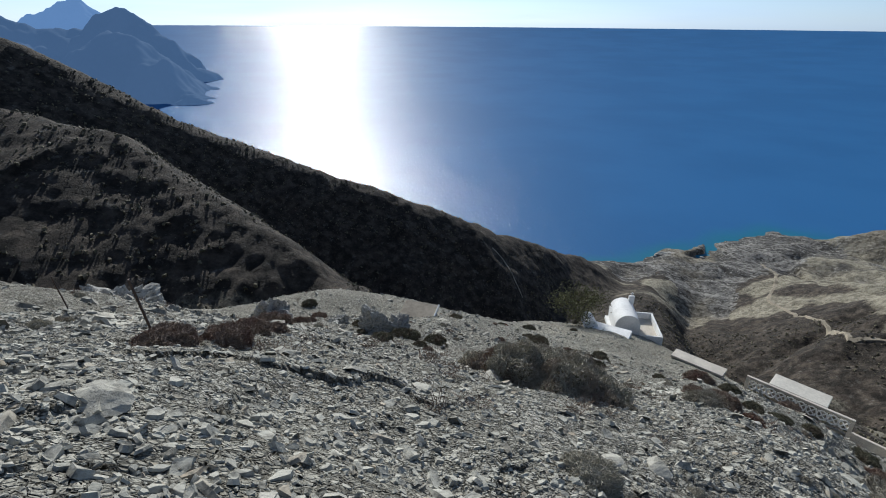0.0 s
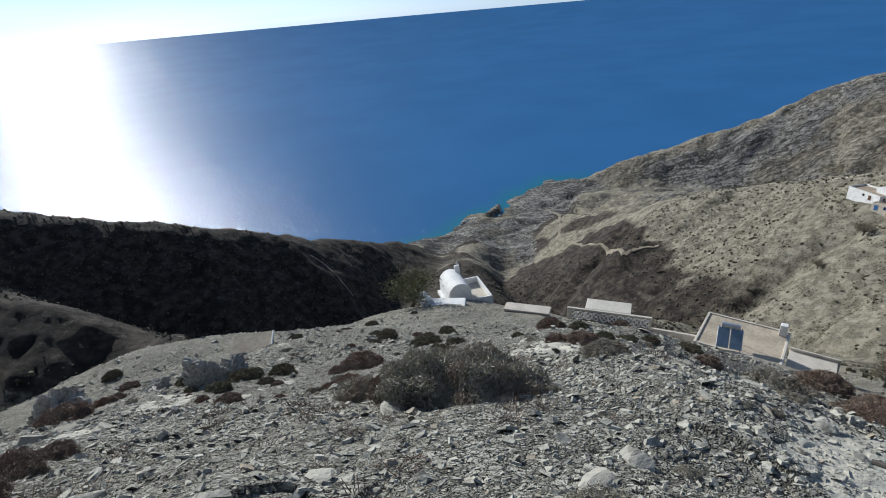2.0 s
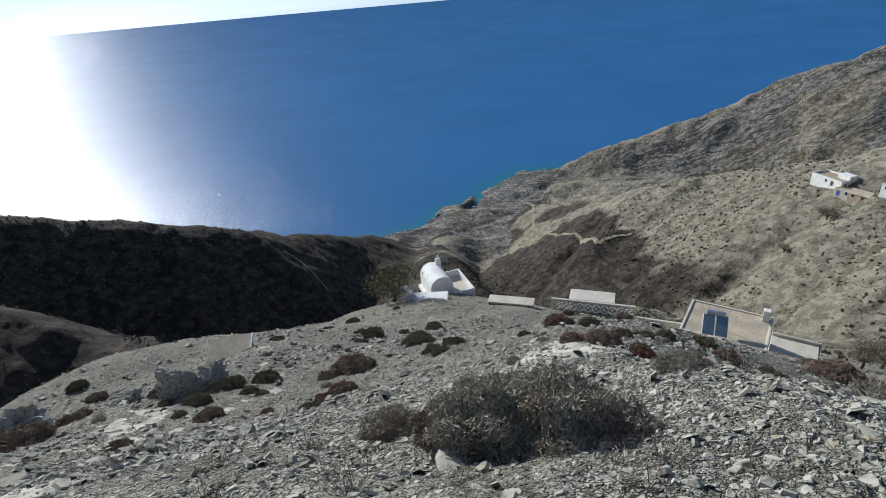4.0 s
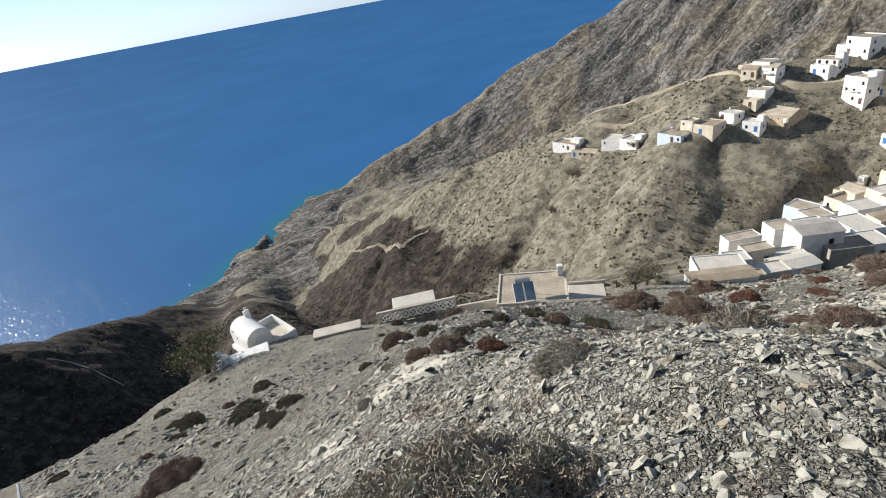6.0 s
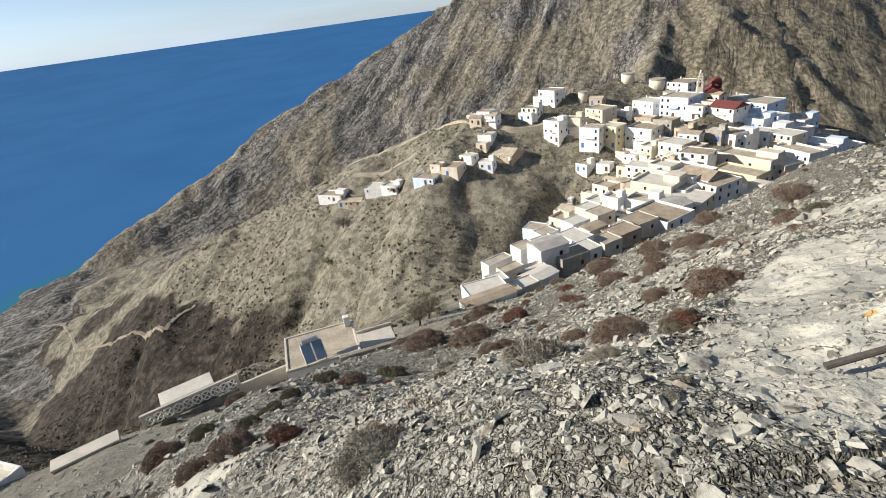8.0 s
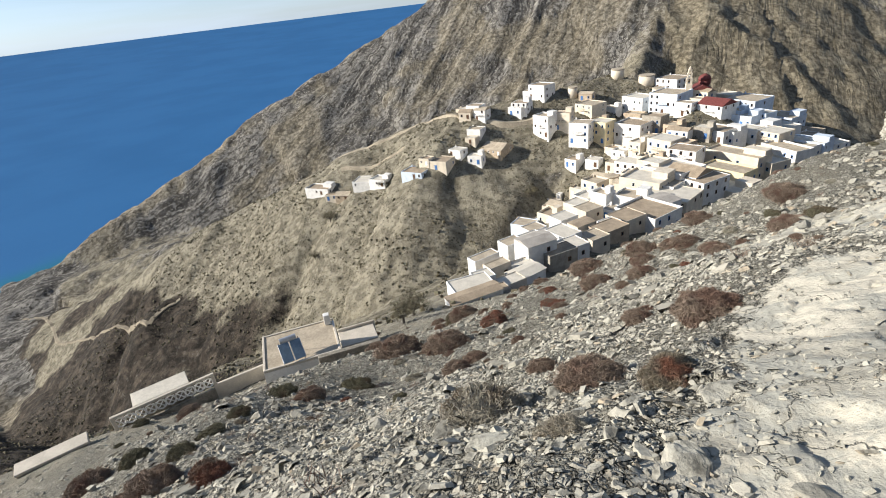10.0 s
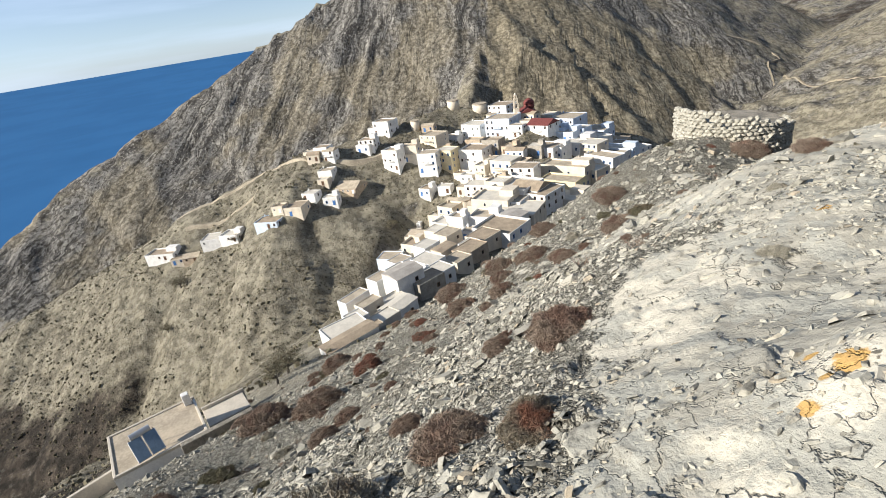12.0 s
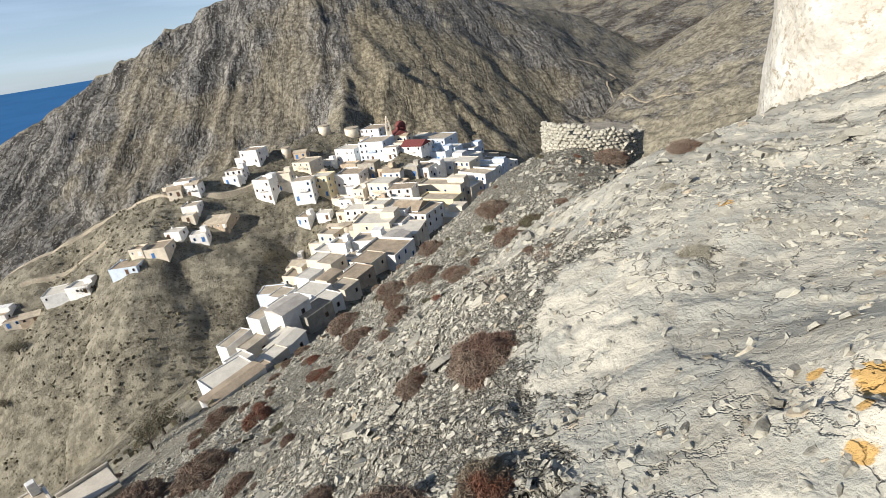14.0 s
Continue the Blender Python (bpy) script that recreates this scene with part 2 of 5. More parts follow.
# ---- the land ----
QUAD = (-5.7444, -0.3242, -0.3953, -0.0029, 0.0042, -0.0022)
SWELLS = ((0, 0, 3, -0.17), (3, 1, 2.5, 1.49), (-3, 3, 4, 1.76), (-2, -4, 4, 2.89), (6, -3, 3, 1.06), (10, -5, 3.5, 1.28), (12, -10, 4.5, 1.34), (3, 8, 4.5, 0.28), (11, 7, 6, 3.94), (2, 16, 6, -0.29), (-4, 20, 7, -0.19), (28, -14, 9, 6.14), (20, -23, 9, -8.45), (37, 30, 14, -1.05), (20, 48, 14, -1.05), (-18, 2, 9, 1.01), (10, -24, 9, 5.01), (30, 0, 9, -0.72), (45, -12, 10, -1.09), (-10, -8, 6, 0.40), (-8, 28, 8, 2.67), (-20, 20, 9, -3.34), (50, 18, 10, -1.88), (13, -16, 5, -0.24), (27, -18, 4.5, 3.22), (34, 23, 8, -1.17), (13, 5, 3.5, -2.14), (20, 50, 8, 2.65), (-13, 10, 5, 1.91), (-14, 22, 7, -3.24), (29, -5, 6, -0.51), (-6, 22, 5, 1.89), (3.7, -2.9, 0.6, 0.45), (-5, 26.5, 4.2, -2.2))
SEA = -210.0


def vnoise(x, y, seed=0):
    """Smooth value noise in 2D, 0 to 1, on arrays."""
    xi, yi = np.floor(x).astype(np.int64), np.floor(y).astype(np.int64)
    u, v = x - xi, y - yi
    u, v = u * u * u * (u * (u * 6 - 15) + 10), v * v * v * (v * (v * 6 - 15) + 10)

    def lattice(a, b):
        n = (a * 374761393 + b * 668265263 + seed * 974711) & 0xFFFFFFFF
        n = ((n ^ (n >> 13)) * 1274126177) & 0xFFFFFFFF
        n = ((n ^ (n >> 16)) * 2246822519) & 0xFFFFFFFF
        return ((n ^ (n >> 15)) & 0xFFFF) / 65535.0
    a, b = lattice(xi, yi), lattice(xi + 1, yi)
    c, d = lattice(xi, yi + 1), lattice(xi + 1, yi + 1)
    return (a * (1 - u) + b * u) * (1 - v) + (c * (1 - u) + d * u) * v


def fbm(x, y, octaves=4, seed=0):
    total, amp = 0.0, 1.0
    for k in range(octaves):
        total = total + amp * (vnoise(x * 2 ** k, y * 2 ** k, seed + k * 17) - 0.5)
        amp *= 0.5
    return total


def ridge(x, y, line, left, right, soft=6.0):
    """Height under a crest line that falls off with a slope on either side."""
    best, height = np.full_like(x, 1e9), np.full_like(x, -1e9)
    for (ax, ay, az), (bx, by, bz) in zip(line[:-1], line[1:]):
        dx, dy = bx - ax, by - ay
        t = np.clip(((x - ax) * dx + (y - ay) * dy) / (dx * dx + dy * dy), 0, 1)
        px, py = x - ax - t * dx, y - ay - t * dy
        d = np.hypot(px, py)
        side = dx * py - dy * px
        s = np.where(side > 0, left, right)
        z = az + t * (bz - az) - s * (np.sqrt(d * d + soft * soft) - soft)
        near = d < best
        best, height = np.where(near, d, best), np.where(near, z, height)
    return height


def around(az, d, z):
    """A point by its bearing, distance and height."""
    return (d * math.sin(radians(az)), d * math.cos(radians(az)), z)


WEST_HILL = [around(-62, 430, 70), around(-38.5, 340, -9.0), around(-26, 312, -53), around(-13, 290, -82.5),
             around(-5.4, 282, -92.8), around(2.6, 287, -109.1), around(12, 330, -141.9), around(19, 430, -193), around(22, 490, -214)]
CHAPEL_SPUR = [around(21, 82, -58), around(22, 120, -80), around(24, 220, -132), around(25, 380, -187), around(26.5, 520, -207)]
WEST_SPUR = [around(-62, 260, 0), around(-40.2, 215, -26), around(-34.2, 190, -30), around(-28.9, 160, -42), around(-20, 128, -53), around(-10, 112, -61), around(-2, 118, -90), around(5, 150, -150), around(9, 190, -185)]
VILLAGE_RIDGE = [around(34, 530, -210), around(38, 455, -184), around(42, 420, -163), around(46.4, 385, -142), around(55.3, 325, -102.4), around(68, 287, -74.6),
                 around(77, 272, -61.4), around(82, 262, -48.8), around(90, 272, -47.0), around(98, 292, -46.9), around(106, 275, -53.3), around(114, 300, -74.1)]
SADDLE = [(66, 10, -44.5), (84, 4, -47.5), (108, -5, -52), (130, -14, -57), (176, -38, -58.5), (222, -62, -57), (262, -72, -57)]
MOUNTAIN = [around(33.4, 566, -213), around(34.3, 577, -206), around(37.3, 600, -200), around(41, 600, -186), around(44.3, 602, -171), around(47.7, 605, -161.4), around(60.8, 625, -90.5), around(72.4, 645, -41.5), around(84.5, 665, 16.5),
            around(91, 685, 45.9), around(98, 705, 76.8), around(106, 725, 64.1), around(117, 765, 13.3), around(125, 900, -22)]
BUTTRESS = [around(100.5, 690, 70), around(103.4, 600, 5), around(106.4, 520, -37), around(112.4, 505, -77), around(116.3, 480, -104), around(118, 440, -125)]
ROCK_RIB = [around(103.3, 610, 3), around(101.8, 530, -31), around(100.4, 475, -59), around(99.9, 445, -68)]
BACK_SPUR = [around(112.5, 740, 25), around(113.7, 650, -22), around(119.9, 620, -80), around(125.1, 560, -113), around(127, 500, -130)]
SHORE = [around(17.5, 455, -202), around(20, 464, -202), around(23.3, 466, -202), around(25.8, 480, -202), around(27, 505, -202), around(28.5, 495, -203), around(31.5, 500, -203), around(33.6, 520, -203)]
VALLEY = [around(28.5, 470, -203), around(32, 500, -203), around(34.6, 545, -201), around(38, 560, -195), around(45, 520, -182), around(55, 470, -162)]
GLEN = [around(52, 190, -128), around(40, 215, -140), around(34, 310, -172), around(31, 400, -197), around(29.5, 450, -203)]
FAR_HILLS = [around(108, 1500, 40), around(117, 1700, 32), around(122, 1800, 22), around(130, 1750, 14), around(137, 1500, 16), around(150, 1300, 30)]
EAST_HILL = [around(160, 700, 30), around(143, 760, -18), around(138, 800, -40), around(131, 820, -95)]


GULLIES = [([around(92, 215, 0), around(86, 190, 0), around(79.5, 165, 0), around(72, 160, 0), around(60, 170, 0)], 11, 7),
           ([around(60, 170, 0), around(48, 190, 0), around(40, 230, 0), around(33, 300, 0), around(29, 380, 0)], 12, 16),
           ([around(70, 250, 0), around(64, 215, 0), around(56, 190, 0)], 5, 9),
           ([around(-35, 120, 0), around(-15, 110, 0), around(0, 150, 0), around(10, 230, 0), around(17, 330, 0)], 9, 15),
           ([around(108, 420, 0), around(95, 420, 0), around(80, 400, 0), around(66, 400, 0), around(52, 440, 0), around(40, 500, 0)], 8, 18),
           ([around(44, 330, 0), around(40, 270, 0), around(37, 215, 0)], 10, 10)]


def channel(x, y, line, deep, wide):
    """A winding cut along a line, deepest in its middle."""
    best = np.full_like(x, 1e9)
    for (ax, ay, _), (bx, by, _) in zip(line[:-1], line[1:]):
        dx, dy = bx - ax, by - ay
        t = np.clip(((x - ax) * dx + (y - ay) * dy) / (dx * dx + dy * dy), 0, 1)
        best = np.minimum(best, np.hypot(x - ax - t * dx, y - ay - t * dy))
    return deep * np.exp(-(best / wide) ** 1.5)


def hillside(x, y):
    """The slope that the path is on: a dome with swells near by, steeper flanks beyond."""
    r = np.hypot(x, y) + 1e-6
    az = np.degrees(np.arctan2(x, y))
    edge = np.interp(az, [-180, -60, -20, 0, 15, 30, 45, 62, 75, 85, 110, 180], [45, 36, 36, 38, 58, 54, 46, 46, 56, 58, 52, 45])
    k = np.minimum(1, edge / r)
    a, b = x * k, y * k
    q = QUAD[0] + QUAD[1] * a + QUAD[2] * b + QUAD[3] * a * a + QUAD[4] * a * b + QUAD[5] * b * b
    for cx, cy, wide, high in SWELLS:
        q = q + high * np.exp(-((a - cx) ** 2 + (b - cy) ** 2) / (2 * wide * wide))
    fall = np.interp(az, [-180, -140, -70, -30, 0, 20, 60, 85, 95, 110, 125, 150, 180], [0.1, 0.3, -0.2, -0.6, -0.75, -0.7, -0.62, -0.62, -0.6, -0.6, -0.5, -0.3, 0.1])
    return q + fall * np.maximum(r - edge, 0)


def land(x, y):
    """Height of the ground, without the finest relief."""
    x, y = np.asarray(x, float), np.asarray(y, float)
    r = np.hypot(x, y)
    parts = [hillside(x, y), ridge(x, y, WEST_HILL, 0.8, 0.62, 8), ridge(x, y, CHAPEL_SPUR, 0.6, 0.45, 14), ridge(x, y, WEST_SPUR, 1.1, 0.2, 6),
             ridge(x, y, VILLAGE_RIDGE, 0.55, 0.44, 10), ridge(x, y, SADDLE, 0.72, 0.5, 12), ridge(x, y, MOUNTAIN, 0.8, 0.62, 8), ridge(x, y, BUTTRESS, 0.75, 0.75, 5), ridge(x, y, ROCK_RIB, 0.9, 0.9, 3), ridge(x, y, BACK_SPUR, 0.7, 0.7, 6),
             ridge(x, y, SHORE, 0.75, 0.07, 3), ridge(x, y, VALLEY, 0.2, 0.12, 6), ridge(x, y, GLEN, 0.25, 0.25, 8), ridge(x, y, FAR_HILLS, 0.3, 0.25, 60), ridge(x, y, EAST_HILL, 0.35, 0.35, 40), np.full_like(x, -330.0)]
    k = 0.32
    top = np.maximum.reduce(parts)
    z = top + np.log(sum(np.exp(k * (p - top)) for p in parts)) / k
    w = np.clip((r - 60) / 150, 0, 1)
    wx, wy = x + 25 * fbm(x / 90, y / 90, 3, 3), y + 25 * fbm(x / 90, y / 90, 3, 9)
    gully = 1 - np.abs(2 * vnoise(wx / 60, wy / 60, 21) - 1)
    calm = np.interp(np.degrees(np.arctan2(x, y)), [-60, 12, 30, 45], [0.35, 0.35, 0.7, 1.0]) * np.interp(r, [330, 480], [1.0, 0.6])
    z = z + w * calm * (14 * fbm(wx / 110, wy / 110, 5, 5) - 5 * gully ** 3)
    for line, deep, wide in GULLIES:
        z = z - w * channel(wx, wy, line, deep, wide)
    return z


def grid_mesh(name, X, Y, Z, closed, material, attributes=()):
    """A sheet from arrays over rings and bearings."""
    rows, cols = X.shape
    me = bpy.data.meshes.new(name)
    i, j = np.meshgrid(np.arange(rows - 1), np.arange(cols if closed else cols - 1), indexing="ij")
    a, b = i * cols + j, i * cols + (j + 1) % cols
    quads = np.stack([a, b, b + cols, a + cols], -1).reshape(-1, 4)
    me.vertices.add(rows * cols)
    me.vertices.foreach_set("co", np.stack([X, Y, Z], -1).astype(np.float32).ravel())
    me.loops.add(quads.size)
    me.loops.foreach_set("vertex_index", quads.astype(np.int32).ravel())
    me.polygons.add(len(quads))
    me.polygons.foreach_set("loop_start", np.arange(0, quads.size, 4, dtype=np.int32))
    for key, values in attributes:
        me.attributes.new(key, "FLOAT", "POINT").data.foreach_set("value", values.astype(np.float32).ravel())
    me.update()
    me.validate()
    me.polygons.foreach_set("use_smooth", np.ones(len(me.polygons), bool))
    me.materials.append(material)
    return new(name, me)


def crags(x, y, size, seed=0):
    """Tilted broken plates: each cell of a scattered mosaic has its own height and lean."""
    u, v = x / size, y / size
    iu, iv = np.floor(u), np.floor(v)
    best, out = np.full_like(u, 1e9), np.zeros_like(u)
    for a in (-1, 0, 1):
        for b in (-1, 0, 1):
            cu, cv = iu + a, iv + b
            ju, jv = vnoise(cu, cv, seed + 3), vnoise(cu, cv, seed + 5)
            du, dv = u - cu - ju, v - cv - jv
            d = du * du + dv * dv
            tilt = (vnoise(cu, cv, seed + 7) - 0.5) * 0.9 * du + (vnoise(cu, cv, seed + 11) - 0.5) * 0.9 * dv
            out = np.where(d < best, vnoise(cu, cv, seed + 13) - 0.5 + tilt, out)
            best = np.minimum(best, d)
    return out


def bare(x, y):
    """Where clean bedrock shows: 0 to 1."""
    b = 0.5 * fbm(x / 5, y / 5, 3, 71) + 0.8 * fbm(x / 1.3, y / 1.3, 4, 73) - 0.15
    for cx, cy, r, k in ((8.6, -7.2, 3.6, 0.55), (6.3, -4.9, 2.3, 0.45), (4.9, -3.9, 1.7, 0.7), (12, -10, 5, 0.5), (20, -16, 8, 0.3), (-3, -0.5, 4.5, -0.5), (6, 6.5, 2.2, 0.5), (-7, 3, 2.5, 0.6), (3.7, -2.9, 1.1, 1.0), (2.6, -2.3, 0.8, 0.6), (2.4, -1.5, 0.9, 0.6), (3.4, -1.4, 0.7, 0.35)):
        b = b + k * np.exp(-((x - cx) ** 2 + (y - cy) ** 2) / (r * r))
    return np.clip((b - 0.1) * 2.6, 0, 1)


def apron(x, y):
    """Where the mountain's foot is smooth tan scree in place of bedded rock."""
    az, r = np.degrees(np.arctan2(x, y)), np.hypot(x, y)
    return np.clip((az - 101) / 3, 0, 1) * np.clip((126 - az) / 4, 0, 1) * np.clip((660 - r) / 60, 0, 1)


def relief(x, y):
    """Ground with its fine relief."""
    x, y = np.asarray(x, float), np.asarray(y, float)
    r = np.hypot(x, y)
    z = land(x, y)
    close = np.clip(1.3 - r / 60, 0, 1)
    z = z + 0.9 * fbm(x / 9, y / 9, 4, 31) * np.clip(r / 25, 0, 1) + 0.2 * fbm(x / 1.6, y / 1.6, 4, 41) * close
    wx, wy = x + 0.5 * fbm(x, y, 3, 81), y + 0.5 * fbm(x, y, 3, 83)
    z = z + close * (0.06 * crags(wx * 0.8 + wy * 0.5, wy * 1.3 - wx * 0.5, 1.3, 90) + 0.045 * crags(wx, wy, 0.42, 190) * np.clip(r / 3, 0, 1))
    mid = np.clip((r - 60) / 60, 0, 1)
    z = z + mid * 1.2 * fbm(x / 7, y / 7, 4, 47)
    far = np.clip((r - 340) / 120, 0, 1)
    az = np.degrees(np.arctan2(x, y))
    # beds of rock standing out of the mountain's face
    c, u = 0.56 * x - 0.83 * y + 212, 0.7 * x + 0.47 * y + 0.53 * z
    bed = u - 0.15 * c - 0.00085 * c * c + 22 * fbm(x / 70, y / 70, 3, 51)
    rib = 1 - np.abs(2 * vnoise(bed / 26, u / 170, 53) - 1)
    thin = 1 - np.abs(2 * vnoise(bed / 11, u / 90, 55) - 1)
    bold = np.clip(1.1 - np.abs(c - 560) / 240, 0.15, 1) * (1 - 0.75 * apron(x, y))
    z = z + far * np.clip((az - 25) / 15, 0, 1) * (bold * (7 * (rib ** 1.5 - 0.4) + 3 * (thin - 0.5)) + 3 * fbm(x / 14, y / 14, 3, 57))
    return z


def ground_at(x, y):
    return float(relief(np.array([float(x)]), np.array([float(y)]))[0])


bearing = np.radians(np.concatenate([np.arange(-118, 162, 0.39), np.arange(162, 242, 2.5)]))
ring = np.exp(np.concatenate([np.log([0.03, 0.1, 0.2]), np.linspace(math.log(0.3), math.log(60), 400), np.linspace(math.log(60.5), math.log(780), 380), np.linspace(math.log(790), math.log(2600), 60)]))
RR, BB = np.meshgrid(ring, bearing, indexing="ij")
GX, GY = 0.5 + RR * np.sin(BB), -2.0 + RR * np.cos(BB)
GZ = relief(GX, GY)
coarse = land(GX[::3], GY[::3])
slope_x = np.repeat(np.gradient(coarse, axis=0) / 3, 3, axis=0)[:len(GX)]
steep = np.abs(slope_x) / np.maximum(np.gradient(RR, axis=0), 1e-3)
far = np.clip((RR - 350) / 150, 0, 1)
rock = np.clip(0.15 + 0.55 * far + 0.6 * (steep - 0.5), 0, 1) * np.clip((RR - 60) / 100, 0, 1)
rock = np.where(GZ < SEA + 14, 0.9, rock)
scree = np.clip(1.25 - RR / 75, 0, 1)
near_coast = np.clip((44 - np.degrees(np.arctan2(GX, GY))) / 6, 0, 1) * np.clip((520 - RR) / 30, 0, 1)
rock = np.where(GZ < SEA + 12, rock, rock * (1 - 0.9 * near_coast))
clean = bare(GX, GY) * np.clip(1.3 - RR / 60, 0, 1)
bear_deg = np.degrees(np.arctan2(GX, GY))
patch = fbm(GX / 45, GY / 45, 4, 151)
# brown scrub of the western hill, its shaded face deepened in the colour
brush_shade = np.clip((20 - bear_deg) / 8, 0, 1) * np.clip((RR - 70) / 40, 0, 1) * 0.85
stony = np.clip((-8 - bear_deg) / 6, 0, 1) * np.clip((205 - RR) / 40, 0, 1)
brush_shade = brush_shade * (1 - 0.42 * stony)
# ravine scrub by bearing; its darkness stands in for shade in the valley
brush_shade = np.maximum(brush_shade, np.clip((58 - bear_deg + 30 * patch) / 14, 0, 1) * np.clip((RR - 55) / 15, 0, 1) * np.clip((np.interp(bear_deg, [30, 38, 44, 52], [510, 480, 335, 250]) + 220 * patch - RR) / 70, 0, 1) * np.clip(1.1 + 1.2 * patch, 0, 1))
brush_shade = np.maximum(brush_shade, np.clip(0.05 + 1.1 * patch, 0, 0.4) * np.clip((RR - 60) / 40, 0, 1) * np.clip((bear_deg - 20) / 10, 0, 1))
brush_shade = np.maximum(brush_shade, np.clip((RR - 62) / 25, 0, 1) * np.clip((205 - RR) / 50, 0, 1) * np.clip((bear_deg - 25) / 15, 0, 1) * np.clip((58 - bear_deg) / 10, 0, 1) * np.clip(0.62 + 1.2 * patch, 0, 0.9))
brush_shade = np.maximum(brush_shade, np.clip((bear_deg - 112) / 6, 0, 1) * np.clip((RR - 780) / 150, 0, 1) * np.clip(0.5 + 1.5 * patch, 0, 0.9))
ground = grid_mesh("ground", GX, GY, GZ, True, LAND, [("rock", rock), ("scree", scree), ("clean", clean), ("brush_shade", brush_shade), ("apron", apron(GX, GY))])
tagged(ground, "stony brown hillsides and mountain dropping steeply to the sea", "ground", kind="structure")

ring = np.concatenate([np.linspace(150, 1200, 60), np.linspace(1240, 4950, 60)])
bearing = np.radians(np.arange(-180, 180, 1.0))
RR, BB = np.meshgrid(ring, bearing, indexing="ij")
SX, SY = RR * np.sin(BB), RR * np.cos(BB)
SZ = SEA + 167 * (np.clip((RR - 1200) / 3750, 0, 1)) ** 2
depth = SEA - land(SX, SY)
sea = grid_mesh("water", SX, SY, SZ, True, SEA_WATER, [("shallow", np.clip(0.8 - depth / 9, 0, 1) * (RR < 1200))])
tagged(sea, "calm deep blue sea with a bright sun glitter path", "sea", kind="structure")
# ---- plan of houses and shrubs: place, size, turn, kind ----
STREET_A = [(271.3, -2.9, 10.3, 8.3, 6.3, -131, 0), (254.1, 6.7, 7.9, 7.3, 4.5, -114, 0), (240.0, -4.0, 9.0, 7.1, 12.8, -131, 0), (240.8, -12.2, 7.6, 5.7, 7.2, -115, 1), (254.4, -25.1, 10.3, 10.1, 4.5, -136, 1), (231.8, -19.3, 9.0, 7.3, 10.0, -117, 0), (234.0, -28.0, 9.3, 7.9, 8.6, -132, 2), (232.9, -41.4, 12.3, 11.7, 9.3, -130, 0), (260.9, -47.9, 12.1, 9.8, 6.4, -140, 0), (250.3, -59.4, 13.4, 12.8, 8.5, -133, 4), (276.6, -66.2, 12.1, 11.5, 5.0, -138, 0), (235.2, -50.3, 8.8, 7.0, 6.3, -132, 5), (235.2, -74.4, 11.2, 10.1, 5.0, -140, 6)]
STREET_B = [(261.8, -87.0, 8.2, 8.1, 3.5, -138, 1), (255.0, -95.5, 12.4, 9.5, 5.1, -133, 4), (193.4, -33.6, 8.8, 7.4, 5.5, -126, 0), (194.5, -45.8, 9.7, 8.5, 6.7, -138, 1), (191.7, -51.1, 6.8, 5.5, 4.4, -135, 3), (183.0, -49.7, 10.0, 7.7, 4.5, -127, 0), (184.3, -66.7, 18.7, 8.0, 7.1, -140, 1), (160.5, -57.2, 13.8, 10.3, 4.4, -140, 1), (161.2, -45.3, 10.0, 8.9, 5.2, -136, 0), (163.2, -31.7, 7.8, 7.5, 3.3, -123, 3), (144.2, -26.4, 8.6, 6.8, 3.5, -126, 0), (155.0, -37.4, 8.7, 7.8, 3.9, -130, 0), (145.4, -18.3, 5.3, 4.5, 4.2, -132, 0)]
STREET_C = [(133.0, -11.8, 4.8, 4.0, 3.2, -135, 0), (212.6, -64.0, 6.5, 5.0, 4.0, -133, 5), (214.1, -69.2, 10.3, 9.3, 4.0, -138, 0), (170.1, -36.9, 7.7, 6.7, 3.8, -134, 1), (232.8, -85.1, 10.7, 9.3, 3.7, -140, 4), (219.9, -83.4, 9.1, 7.2, 3.9, -143, 0), (167.6, -27.4, 5.1, 4.0, 2.8, -125, 1), (251.5, -92.7, 13.7, 13.4, 6.1, -142, 4), (237.8, -83.4, 7.1, 6.4, 3.9, -139, 4), (216.9, -71.7, 15.6, 8.0, 4.2, -143, 0), (226.9, -87.6, 13.6, 11.4, 3.7, -143, 0), (214.5, -89.4, 10.4, 9.3, 4.9, -145, 1), (211.1, -98.4, 12.6, 11.2, 3.8, -145, 0)]
STREET_D = [(235.6, -120.9, 10.3, 8.0, 4.9, -157, 0), (249.8, -108.0, 11.4, 10.6, 4.2, -143, 4), (240.8, -112.5, 11.2, 10.6, 3.9, -137, 5), (231.2, -99.3, 9.5, 9.1, 3.9, -153, 0), (234.5, -92.0, 8.3, 6.9, 4.8, -146, 4)]
STREET_E = [(128.3, -27.1, 6.6, 5.5, 2.6, -142, 3), (132.0, -19.8, 5.4, 4.5, 2.6, -125, 0)]
STREET_F = [(129.1, -27.4, 12.1, 10.9, 4.5, -137, 0), (147.3, -37.5, 13.0, 11.7, 5.1, -126, 1), (158.6, -47.1, 13.1, 11.5, 5.2, -142, 0), (170.2, -59.5, 14.4, 8.0, 6.8, -139, 2), (183.7, -74.3, 14.7, 8.0, 6.3, -152, 1), (201.8, -89.3, 15.0, 8.0, 6.2, -154, 0), (214.4, -101.7, 14.8, 8.0, 5.7, -137, 4), (157.4, -32.6, 12.8, 10.6, 5.1, -128, 1), (164.5, -41.8, 13.4, 12.2, 5.0, -139, 0)]
